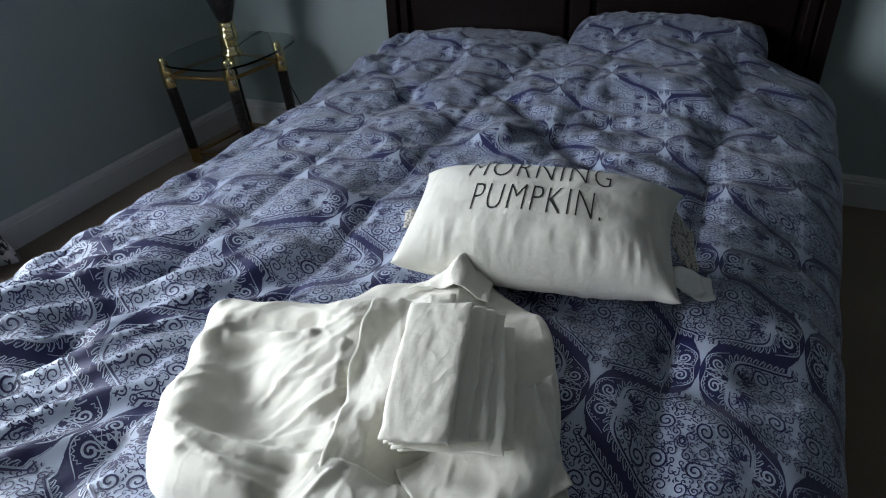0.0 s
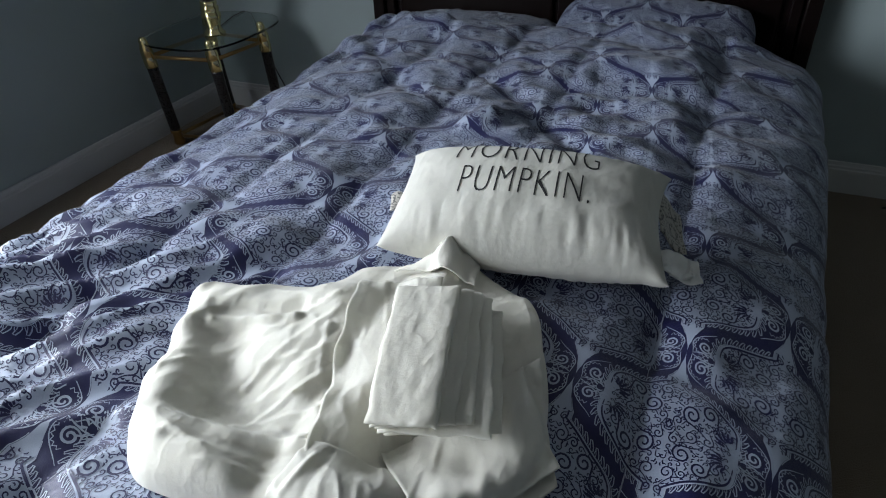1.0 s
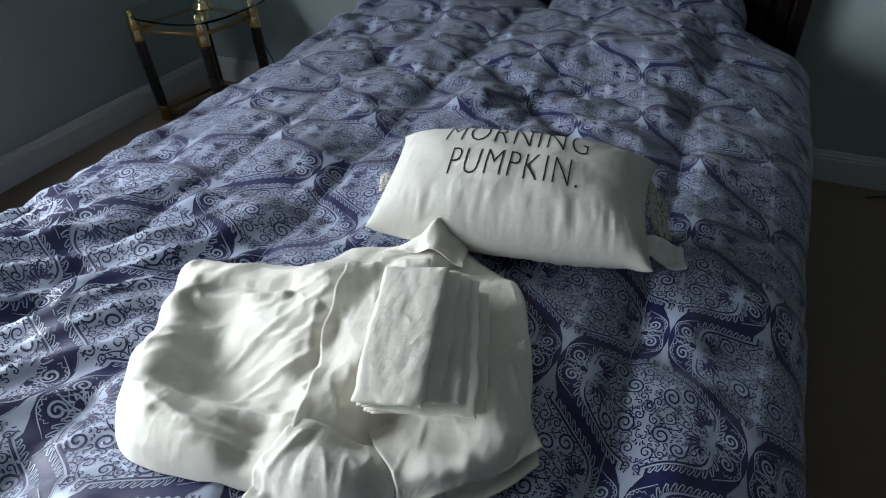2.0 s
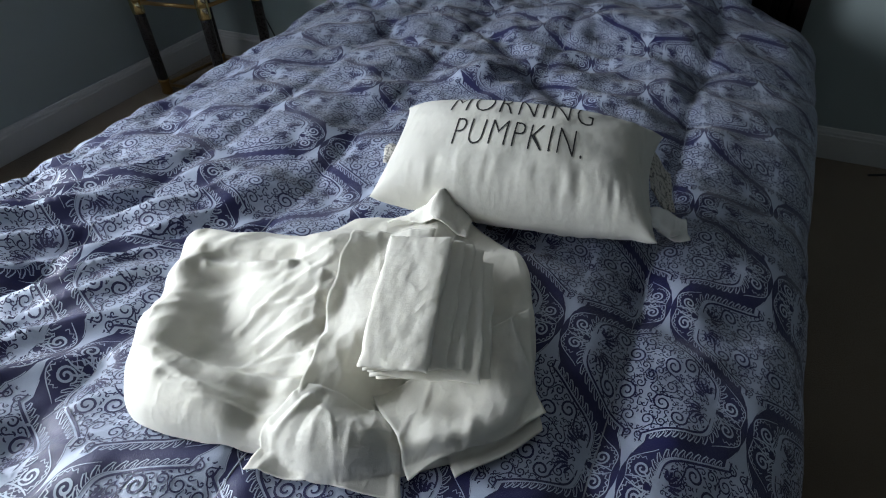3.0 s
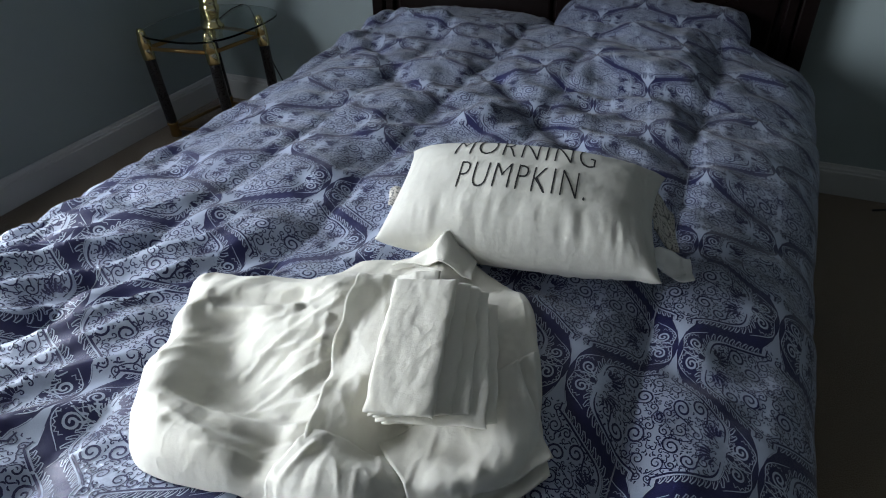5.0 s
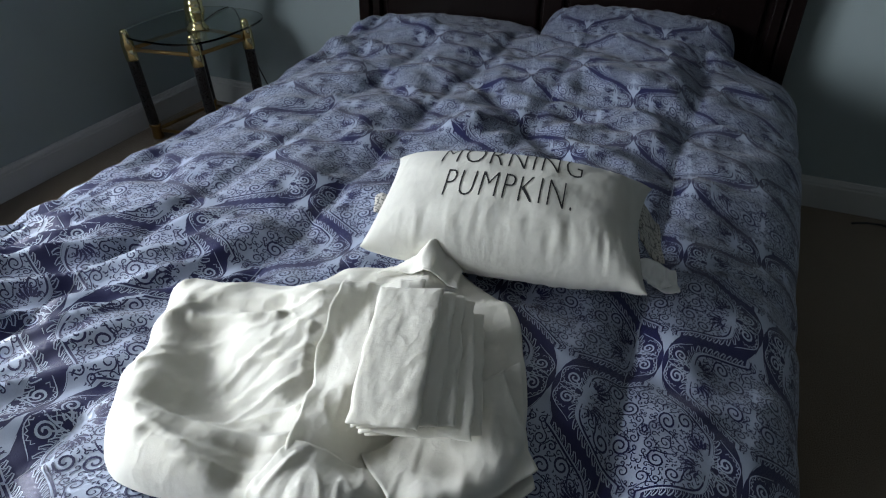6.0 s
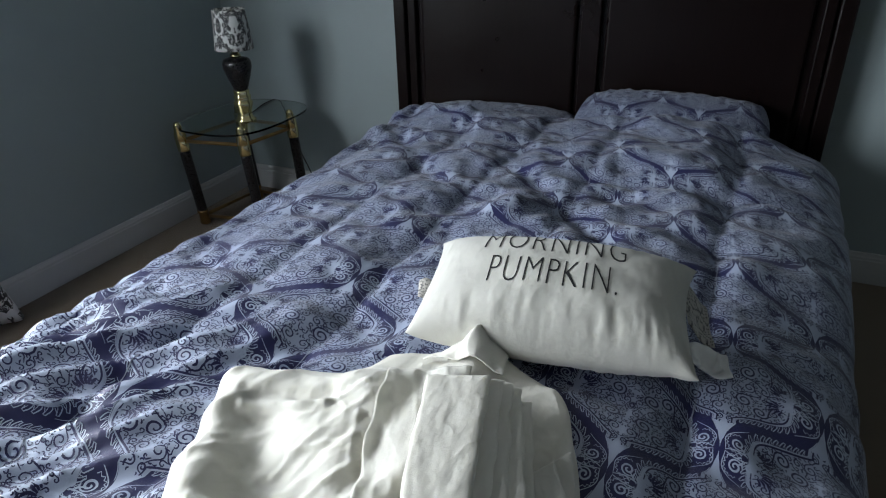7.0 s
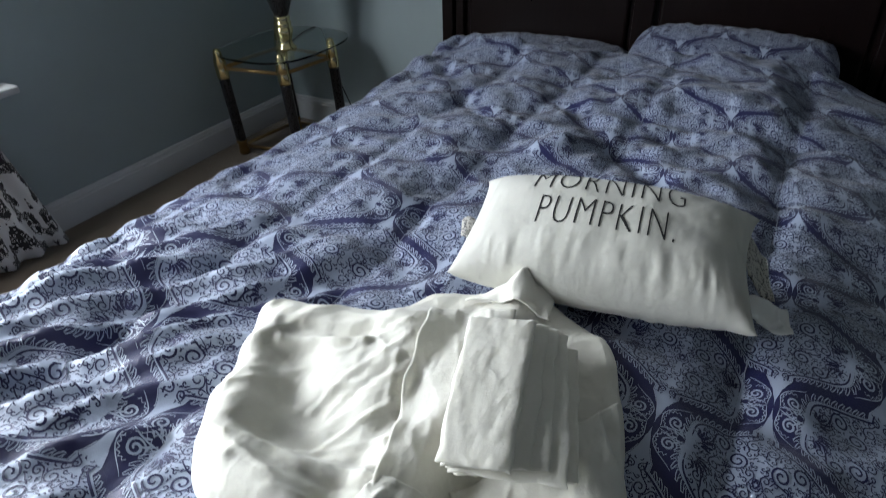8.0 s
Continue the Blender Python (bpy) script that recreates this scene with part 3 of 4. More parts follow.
def comforter():
    side, rad = 0.42, 0.075
    flat_x, flat_y = BED_X1 - BED_X0, BED_Y1 - BED_Y0
    du = 0.0095
    us = np.arange(-side, flat_x + side + 1e-6, du)
    vs = np.arange(-side, flat_y - 0.03, du)

    def fall(s):
        """Sideways reach past the edge and drop, for a distance s past where the bend starts."""
        if s <= 0:
            return 0.0, 0.0
        bend = rad * math.pi / 2
        if s < bend:
            a = s / rad
            return rad * math.sin(a), rad * (1 - math.cos(a))
        return rad + 0.06 * (s - bend), rad + (s - bend)

    def place(i, j):
        u, v = us[i], vs[j]
        x, dz = (BED_X0 + min(max(u, rad), flat_x - rad), 0.0)
        if u < rad:
            out, dz = fall(rad - u)
            x -= out
        if u > flat_x - rad:
            out, dz = fall(u - flat_x + rad)
            x += out
        y, dy = BED_Y0 + max(v, rad), 0.0
        if v < rad:
            out, dy = fall(rad - v)
            y -= out
        h = bed_height(x, y)
        hang = ease(0.05, 0.2, max(dz, dy))
        wave = 0.018 * hang * math.sin((y if dz > dy else x) * 2 * math.pi / 0.23 + 2 * fbm(x, y, 7, 1))
        if u < rad:
            x -= wave
        elif u > flat_x - rad:
            x += wave
        elif v < rad:
            y -= wave
        x += (0.012 + 0.055 * ease(0.5, 2.0, y)) * ease(0.70, 0.87, x)
        z = h - max(dz, dy)
        return (x, y, max(z, 0.14))

    top = tagged(empty("comforter", (0.15, 1.3, TOP)), "quilted navy and white damask comforter, rumpled over the bed", "comforter")
    ob = sheet("quilted_cover", len(us) - 1, len(vs) - 1, place, lambda i, j: lattice_of(us[i] + BED_X0, vs[j] + BED_Y0), DAMASK, top)
    mod = ob.modifiers.new("thickness", "SOLIDIFY")
    mod.thickness, mod.offset = 0.018, -1
    grid = np.array([v.co[:] for v in ob.data.vertices]).reshape(len(vs), len(us), 3) + np.array(ob.location)[None, None] + np.array(top.location)[None, None]
    du_, dv_ = np.gradient(grid, axis=1), np.gradient(grid, axis=0)
    up = np.cross(du_, dv_)
    up /= np.linalg.norm(up, axis=2, keepdims=True)
    raised = grid + up * 0.0007

    def lay(a, b):
        x, y = lattice_place(a, b)
        fi, fj = (x - BED_X0 - us[0]) / du, (y - BED_Y0 - vs[0]) / du
        off = (fi < 0.1) | (fj < 0.1) | (fi > len(us) - 1.1) | (fj > len(vs) - 1.1)
        fi, fj = np.clip(fi, 0, len(us) - 1.001), np.clip(fj, 0, len(vs) - 1.001)
        i, j = fi.astype(int), fj.astype(int)
        s, t = (fi - i)[:, None], (fj - j)[:, None]
        p = raised[j, i] * (1 - s) * (1 - t) + raised[j, i + 1] * s * (1 - t) + raised[j + 1, i] * (1 - s) * t + raised[j + 1, i + 1] * s * t
        p[off] = np.nan
        return p

    middles = [(a, b + 0.5) for a in range(-7, 4) for b in range(-6, 9)] + [(a + 0.5, b) for a in range(-7, 4) for b in range(-6, 9)]
    printed("leafy_print", PALE_ART, middles, lay, PRINT_PALE, top, "pale leafy edges and curled leaves, printed")
    printed("scroll_print", NAVY_ART, middles, lay, PRINT_NAVY, top, "navy scrollwork printed on the medallions")
    for sx in SEAMS:
        line = []
        for k in range(210):
            y = BED_Y0 + 0.1 + k * 0.0105
            x = sx + 0.012 * (y - 1.2)
            for _ in range(3):
                x = sx + 0.012 * (y - 1.2) - 0.02 * fbm(x * 3.1, y * 2.3, 5.0, 2)
            line.append((x, y, bed_height(x, y) + 0.0002))
        part("seam", tube(line, 0.0011, 5), THREAD, top, smooth=True)


comforter()


def cushion(name, cx, cy, z0, hx, hy, thick, turn, tilt, material, label, crease=0.0, seed=0, nu=72, nv=52, corner=0.16, flat=0.35):
    """A stuffed pillow: two bulging faces that meet at a seam. Returns the object and the face function."""
    spin = pose(cx, cy, z0, tilt, 0, turn)

    def face(a, b, side):
        pinch = 1 - corner * (a * a) * (b * b)
        x = hx * a * pinch
        y = hy * b * pinch
        x *= 1 - 0.06 * (1 - b * b) * abs(a)
        y *= 1 - 0.05 * (1 - a * a) * abs(b)
        e = (max(0.0, 1 - abs(a) ** 2.6) * max(0.0, 1 - abs(b) ** 2.4)) ** 0.5
        z = side * thick * 0.5 * e * (1.0 if side > 0 else flat)
        if side > 0 and crease:
            edge = ease(0.25, 0.95, abs(b)) if b < 0 else ease(0.5, 0.98, b)
            z += crease * edge * e ** 0.5 * fbm(a * 9 + seed, b * 1.2, seed, 2)
            z += crease * 0.5 * fbm(a * 3 + seed, b * 3, seed + 4, 2) * e
        y += 0.006 * fbm(a * 6, seed * 1.0, 2.0, 2) * (1 if abs(b) > 0.99 else 0)
        return spin @ Vector((x, y, z))

    verts, faces, uvs = [], [], []
    for side in (1, -1):
        base = len(verts)
        for j in range(nv + 1):
            for i in range(nu + 1):
                a, b = math.sin((i / nu - 0.5) * math.pi), math.sin((j / nv - 0.5) * math.pi)
                verts.append(face(a, b, side))
                uvs.append((a * hx / LAT_W + seed * 0.37, b * hy / LAT_H + seed * 0.21))
        for j in range(nv):
            for i in range(nu):
                q = (base + j * (nu + 1) + i, base + j * (nu + 1) + i + 1, base + (j + 1) * (nu + 1) + i + 1, base + (j + 1) * (nu + 1) + i)
                faces.append(q if side > 0 else q[::-1])
    me = bpy.data.meshes.new(name)
    me.from_pydata([tuple(v) for v in verts], [], faces)
    lay = me.uv_layers.new(name="UVMap")
    for loop in me.loops:
        lay.data[loop.index].uv = uvs[loop.vertex_index]
    bm = bmesh.new()
    bm.from_mesh(me)
    bmesh.ops.remove_doubles(bm, verts=bm.verts, dist=0.0006)
    bm.to_mesh(me)
    bm.free()
    ob = link(name, me, material)
    tagged(ob, label, "pillow")

    def lay(ua, vb):
        a, b = (ua - seed * 0.37) * LAT_W / hx, (vb - seed * 0.21) * LAT_H / hy
        rows = []
        for p, q in zip(a, b):
            if abs(p) > 0.985 or abs(q) > 0.985:
                rows.append((math.nan,) * 3)
                continue
            e = 0.01
            nrm = (face(p + e, q, 1) - face(p - e, q, 1)).cross(face(p, q + e, 1) - face(p, q - e, 1)).normalized()
            rows.append(face(p, q, 1) + nrm * 0.0012)
        return np.array(rows)

    near_a, near_b = hx / LAT_W + 0.5, hy / LAT_H + 0.5
    spots = [(a, b + 0.5) for a in range(-4, 8) for b in range(-4, 8)] + [(a + 0.5, b) for a in range(-4, 8) for b in range(-4, 8)]
    spots = [(a, b) for a, b in spots if abs(a - seed * 0.37) < near_a and abs(b - seed * 0.21) < near_b]
    printed("leafy_print", PALE_ART, spots, lay, PRINT_PALE, ob, "pale leafy edges, printed")
    printed("scroll_print", NAVY_ART, spots, lay, PRINT_NAVY, ob, "navy scrollwork, printed")
    return ob, face


cushion("bed_pillow", 0.420, 2.42, 0.598, 0.345, 0.20, 0.15, 0, 20, DAMASK, "plump pillow in a navy and white damask sham", 0.012, 3)
cushion("bed_pillow", -0.22, 2.44, 0.555, 0.32, 0.19, 0.09, 0, 4, DAMASK, "flattened damask pillow tucked under the comforter", 0.01, 6)

# ---------------------------------------------------------------- the printed throw pillow
def throw_face(a, b, side):
    """The stuffed body of the throw pillow, with pulled-out corners and pleats along its seams."""
    x = 0.2078 * a * (1 - (0.075 if a > 0 else 0.045) * (1 - b * b) * abs(a) ** 3)
    y = 0.1122 * b * (1 - (0.04 if b > 0 else 0.012) * (1 - a * a) * abs(b))
    x, y = x * (1 + 0.012 * (a * b) ** 8), y * (1 - 0.030 * (a * b) ** 10)
    e = (max(0.0, 1 - abs(a) ** 2.6) * max(0.0, 1 - abs(b) ** (2.4 if b > 0 else 3.4))) ** 0.5
    z = side * 0.0812 * e * (1.0 if side > 0 else 0.75)
    edge = max(ease(0.40, 0.95, -b), ease(0.55, 0.95, b) * 0.6, ease(0.7, 0.97, abs(a)) * 0.7)
    pleat = fbm(a * 15 + 2.6 + 1.6 * b * a, b * 1.6, 1.7, 3)
    z += side * 0.0030 * edge * e ** 0.6 * pleat * (1.5 if a > 0.3 else 1.0)
    z += side * 0.0022 * edge * e ** 0.6 * (1 - 2.4 * abs(fbm(a * 11 + 0.9 * a * b + 4.0, b * 0.9, 9.3, 2)))
    z += 0.004 * fbm(a * 3, b * 2, 6.0, 2) * e
    y -= 0.004 * ease(0.82, 1.0, a) * ease(0.6, 1.0, -b)
    z -= 0.006 * ease(0.80, 1.0, a) * ease(0.5, 1.0, -b)
    return THROW @ Vector((x, y, z))


THROW = pose(0.4225, 0.9486, 0.7431, 11.92, 0, 7.94)


def half_cushion(name, side, material, parent, label):
    nu, nv = 150, 90

    def ab(i, j):
        return math.sin((i / nu - 0.5) * math.pi), math.sin((j / nv - 0.5) * math.pi)

    ob = sheet(name, nu, nv, lambda i, j: tuple(throw_face(*ab(i, j), side)), lambda i, j: (ab(i, j)[0] * 0.21, ab(i, j)[1] * 0.11), material, parent, label)
    if side < 0:
        ob.data.flip_normals()
    return ob


throw = tagged(empty("throw_pillow", (0.4225, 0.9486, 0.69)), "white lumbar pillow printed MORNING PUMPKIN. in black", "pillow")
half_cushion("front_cover", 1, PILLOW, throw, "off-white cotton front with pleated seams")
half_cushion("back_cover", -1, PILLOW, throw, "")


def fabric_strip(name, corner, across, along, lift, material, parent, label):
    """A small loose strip of cloth with a wave in it."""
    c, u, v = Vector(corner), Vector(across), Vector(along)
    ob = sheet(name, 14, 14, lambda i, j: tuple(c + u * (i / 14) + v * (j / 14) + Vector((0, 0, lift * math.sin(i / 14 * 5.5 + j / 14 * 1.5) + 0.5 * lift * math.sin(j * 0.6)))),
               lambda i, j: (i / 14 * u.length, j / 14 * v.length), material, parent, label)
    ob.modifiers.new("thickness", "SOLIDIFY").thickness = 0.0012
    return ob


def lettering(text, a0, a1, b0, b1, slant=0.0):
    """Printed letters laid on the face of the throw pillow, between the face places a0..a1 and b0..b1."""
    cu = bpy.data.curves.new("lettering", "FONT")
    cu.body, cu.size, cu.offset, cu.resolution_u, cu.space_character = text, 1.0, -0.020, 3, 1.12
    tmp = bpy.data.objects.new("lettering", cu)
    scene.collection.objects.link(tmp)
    me = bpy.data.meshes.new_from_object(tmp.evaluated_get(bpy.context.evaluated_depsgraph_get()))
    bpy.data.objects.remove(tmp)
    bm = bmesh.new()
    bm.from_mesh(me)
    bpy.data.meshes.remove(me)
    xs, ys = [v.co.x for v in bm.verts], [v.co.y for v in bm.verts]
    x0, x1, y0, y1 = min(xs), max(xs), 0.0, max(ys)
    for k in range(24):
        for co, no in (((0, y1 * k / 24, 0), (0, 1, 0)), ((x0 + (x1 - x0) * k / 24, 0, 0), (1, 0, 0))):
            bmesh.ops.bisect_plane(bm, geom=bm.verts[:] + bm.edges[:] + bm.faces[:], plane_co=co, plane_no=no)
    for v in bm.verts:
        s, t = (v.co.x - x0) / (x1 - x0), (v.co.y - y0) / (y1 - y0)
        a = a0 + (a1 - a0) * s
        b = b0 + (b1 - b0) * t + slant * s
        p = throw_face(a, b, 1)
        e = 0.002
        nrm = (throw_face(a + e, b, 1) - throw_face(a - e, b, 1)).cross(throw_face(a, b + e, 1) - throw_face(a, b - e, 1)).normalized()
        v.co = p + nrm * 0.0006
    return part("lettering", bm, INK, throw, "black printed capital letters")


lettering("PUMPKIN.", -0.46, 0.44, -0.46, 0.03)
lettering("MORNING", -0.55, 0.48, 0.20, 0.74)
fabric_strip("care_label", (0.630, 0.962, 0.706), (0.047, 0.008, -0.006), (0.012, -0.050, -0.010), 0.005, TAG, throw, "white satin care label sticking out")
fabric_strip("care_label", (0.622, 0.958, 0.709), (0.043, 0.010, -0.006), (0.010, -0.046, -0.008), 0.006, TAG, throw, "white satin care label sticking out")
fabric_strip("lining", (0.596, 1.085, 0.738), (0.042, 0.006, -0.034), (0.022, -0.115, -0.010), 0.006, STRIPE, throw, "grey and black printed lining showing at the side")
fabric_strip("lining", (0.168, 0.990, 0.702), (0.040, -0.005, 0.016), (0.026, -0.060, 0.0), 0.005, STRIPE, throw, "grey and black printed lining showing at the side")


# ---------------------------------------------------------------- the sheet set
PX, PY = 0.31, 0.60
EDGE = ((-170, 0.261), (-147, 0.265), (-128, 0.268), (-105, 0.222), (-88, 0.200), (-70, 0.219), (-46, 0.216), (-17, 0.245), (10, 0.236), (31, 0.239),
        (52, 0.264), (68, 0.258), (84, 0.270), (99, 0.247), (116, 0.225), (128, 0.190), (144, 0.210), (156, 0.240), (166, 0.296), (179, 0.283))


def pile_edge(angle):
    """Distance of the heap's edge from its middle, by direction in degrees."""
    n = len(EDGE)
    for k in range(n):
        a0, r0 = EDGE[k]
        a1, r1 = EDGE[(k + 1) % n]
        a1 += 360 if k == n - 1 else 0
        x = angle if angle >= EDGE[0][0] else angle + 360
        if a0 <= x <= a1:
            t = (x - a0) / (a1 - a0)
            rp, rn = EDGE[k - 1][1], EDGE[(k + 2) % n][1]
            return 0.5 * (2 * r0 + (r1 - rp) * t + (2 * rp - 5 * r0 + 4 * r1 - rn) * t * t + (3 * r0 - rp - 3 * r1 + rn) * t ** 3)
    return 0.24


def ridge(x, y, x0, y0, x1, y1, w):
    return math.exp(-(near_line(x, y, x0, y0, x1, y1) / w) ** 2)


def crease(x, y, x0, y0, x1, y1, w):
    return max(0.0, 1 - near_line(x, y, x0, y0, x1, y1) / w)


def pile_height(x, y, creased=True):
    """The heap of the fitted sheet over the comforter: a pouch with a hollow, a hem fold and creases."""
    wx, wy = x + 0.007 * fbm(x * 9, y * 9, 2, 2), y + 0.007 * fbm(x * 9, y * 9, 4, 2)
    h = 0.040 + 0.003 * fbm(x * 7, y * 7, 3, 2)
    rim = ((0.030, 0.650), (0.085, 0.560), (0.112, 0.500), (0.132, 0.450), (0.170, 0.412), (0.230, 0.402))
    away = min(near_line(wx, wy, *p, *q) for p, q in zip(rim, rim[1:]))
    h += 0.017 * math.exp(-(away / 0.042) ** 2)
    h += 0.010 * ridge(wx, wy, 0.045, 0.640, 0.190, 0.690, 0.030)
    h -= 0.026 * ridge(wx, wy, 0.140, 0.560, 0.200, 0.490, 0.046)
    h += 0.016 * ridge(wx, wy, 0.240, 0.700, 0.300, 0.520, 0.046)
    h -= 0.022 * ease(0.34, 0.40, x) * ease(0.42, 0.5, y)      # flatter under the folded stack
    if creased:
        # the turned-in mouth of the pouch at the back, and the lip of the hem in front of the hollow
        h += 0.009 * crease(wx, wy, 0.095, 0.600, 0.200, 0.642, 0.012) - 0.006 * ridge(wx, wy, 0.085, 0.622, 0.190, 0.662, 0.010)
        h += 0.010 * crease(wx, wy, 0.130, 0.436, 0.330, 0.476, 0.016) - 0.004 * ridge(wx, wy, 0.190, 0.417, 0.320, 0.457, 0.009)
        # sharp creases that fan from the hollow towards the fold
        for x0, y0, x1, y1, a in ((0.190, 0.525, 0.255, 0.672, 0.0042), (0.215, 0.520, 0.270, 0.640, -0.0038), (0.232, 0.482, 0.293, 0.590, 0.0046), (0.175, 0.600, 0.240, 0.690, 0.0036),
                                  (0.220, 0.470, 0.300, 0.520, 0.0050), (0.120, 0.440, 0.230, 0.420, 0.0046), (0.240, 0.400, 0.330, 0.430, 0.0046), (0.200, 0.560, 0.285, 0.612, 0.0040),
                                  (0.150, 0.640, 0.215, 0.668, -0.0036), (0.090, 0.520, 0.125, 0.430, 0.0032), (0.060, 0.580, 0.105, 0.470, -0.0030), (0.255, 0.640, 0.282, 0.560, 0.0040)):
            h += 0.62 * a * crease(wx, wy, x0, y0, x1, y1, 0.0075)
        h += 0.0010 * (1 - abs(fbm((0.83 * x - 0.55 * y) * 30, (0.55 * x + 0.83 * y) * 8, 9, 2))) ** 5
        h += 0.0016 * (1 - abs(fbm(x * 17 + 3, y * 19, 12, 2))) ** 5
    return max(h, 0.008)


def heap_soft(x, y):
    """The heap without its creases, for what is draped over it."""
    r = math.hypot(x - PX, y - PY) / pile_edge(math.degrees(math.atan2(y - PY, x - PX)))
    s = math.asin(min(1.0, r)) * 2 / math.pi
    return bed_height(x, y) + 0.003 + pile_height(x, y, False) * (1 - s ** 6)


def heap_top(x, y):
    r = math.hypot(x - PX, y - PY) / pile_edge(math.degrees(math.atan2(y - PY, x - PX)))
    s = math.asin(min(1.0, r)) * 2 / math.pi
    return bed_height(x, y) + 0.003 + pile_height(x, y) * (1 - s ** 6)


def patch(name, corners, lift, material, parent, label="", n=(44, 44), curl=None, under=heap_top, soft=0.0012, thick=0.0016):
    """A loose piece of sheet laid over what is under it. Corners run round; lift is its height over the support."""
    c = [Vector((*p, 0)) for p in corners]

    def place(i, j):
        s, t = i / n[0], j / n[1]
        p = c[0] * (1 - s) * (1 - t) + c[1] * s * (1 - t) + c[2] * s * t + c[3] * (1 - s) * t
        p.x += 0.006 * fbm(p.x * 11, p.y * 11, 21, 2)
        p.y += 0.006 * fbm(p.x * 11, p.y * 11, 27, 2)
        z = under(p.x, p.y) + lift + soft * fbm(p.x * 22, p.y * 15, 13, 2) + 0.0022 * (1 - abs(fbm(p.x * 27 + p.y * 11, p.y * 9, 31, 2))) ** 6 + (curl(s, t) if curl else 0.0)
        return (p.x, p.y, z)

    ob = sheet(name, *n, place, None, material, parent, label)
    ob.modifiers.new("thickness", "SOLIDIFY").thickness = thick
    return ob


def sheet_pile():
    top = tagged(empty("fitted_sheet", (PX, PY, 0.66)), "crumpled white cotton fitted sheet heaped on the comforter", "bed sheet")
    na, nr = 340, 120

    def place(i, j):
        a, s = 2 * math.pi * i / na, j / nr
        r = pile_edge((math.degrees(a) + 180) % 360 - 180) * math.sin(s * math.pi / 2)
        x, y = PX + r * math.cos(a), PY + r * math.sin(a)
        return (x, y, bed_height(x, y) + 0.003 + pile_height(x, y) * (1 - s ** 6))

    sheet("sheet_body", na, nr, place, None, LINEN, top)
    # the long fold that runs down beside the stack, its edge curled over
    patch("fold", ((0.330, 0.452), (0.440, 0.470), (0.355, 0.775), (0.246, 0.735)), 0.007, LINEN, top, "long fold with a curled edge",
          (40, 90), lambda s, t: 0.007 * max(0.0, 1 - s / 0.12) * (0.6 + 0.4 * math.sin(t * 27)) * ease(1.0, 0.8, t) + 0.006 * math.sin(s * math.pi) * ease(0.95, 0.5, t), heap_soft)
    patch("tail", ((0.310, 0.374), (0.468, 0.414), (0.432, 0.500), (0.328, 0.470)), 0.010, LINEN, top, "spread tail of the fold",
          (60, 40), lambda s, t: 0.010 * math.sin(s * math.pi) * ease(0.0, 0.6, t) + 0.0035 * crease(s, t, 0.10, 0.0, 0.16, 0.8, 0.05) - 0.003 * crease(s, t, 0.30, 0.05, 0.24, 0.9, 0.07) - 0.008 * ease(0.25, 0.0, t), heap_soft)
    # the corner flap in front of the stack, and the layer below it
    patch("flap", ((0.470, 0.430), (0.575, 0.560), (0.500, 0.665), (0.392, 0.512)), 0.017, LINEN, top, "turned-over corner flap", (50, 50),
          lambda s, t: 0.008 * math.exp(-((s - 0.5) / 0.3) ** 2) * math.exp(-((t - 0.15) / 0.2) ** 2) + 0.003 * math.sin(s * 6 + t * 4) * (1 - s), heap_soft)
    patch("flap", ((0.510, 0.455), (0.575, 0.545), (0.515, 0.700), (0.430, 0.560)), 0.006, LINEN, top, "turned-over corner flap", (40, 40), None, heap_soft)
    # the pinched corner that stands up behind the stack
    patch("corner", ((0.275, 0.785), (0.395, 0.790), (0.384, 0.850), (0.312, 0.856)), 0.004, LINEN, top, "elasticated corner standing up", (36, 30),
          lambda s, t: 0.034 * max(0.0, 1 - abs(s - 0.42 - 0.15 * t) / 0.42) * ease(0.0, 0.6, t) + 0.008 * abs(math.sin(s * 7 + t * 2)))


sheet_pile()


def slab(name, corners, z, thick, seed, parent, label=""):
    """A folded piece of cotton: soft rounded edges and a slightly uneven top."""
    c = [Vector((*p, 0)) for p in corners]
    nu, nv = 26, 48
    verts, faces = [], []
    for side in (1, -1):
        base = len(verts)
        for j in range(nv + 1):
            for i in range(nu + 1):
                a, b = math.sin((i / nu - 0.5) * math.pi), math.sin((j / nv - 0.5) * math.pi)
                s, t = (a + 1) / 2, (b + 1) / 2
                p = c[0] * (1 - s) * (1 - t) + c[1] * s * (1 - t) + c[2] * s * t + c[3] * (1 - s) * t
                e = (max(0, 1 - abs(a) ** 12) * max(0, 1 - abs(b) ** 16)) ** 0.5
                wave = 0.0020 * fbm(p.x * 12, p.y * 9, 5.0, 2) + 0.0011 * (1 - abs(fbm(p.x * 40 + p.y * 16, p.y * 10 + seed, 3.0, 2))) ** 5 - 0.0015 * ease(0.85, 1.0, s)
                p.x += 0.003 * fbm(t * 6, seed, 1.0, 2)
                p.y += 0.003 * fbm(s * 6, seed, 2.0, 2)
                verts.append((p.x, p.y, z + side * thick / 2 * e + wave))
        for j in range(nv):
            for i in range(nu):
                q = (base + j * (nu + 1) + i, base + j * (nu + 1) + i + 1, base + (j + 1) * (nu + 1) + i + 1, base + (j + 1) * (nu + 1) + i)
                faces.append(q if side > 0 else q[::-1])
    me = bpy.data.meshes.new(name)
    me.from_pydata(verts, [], faces)
    return link(name, me, LINEN, parent, label)


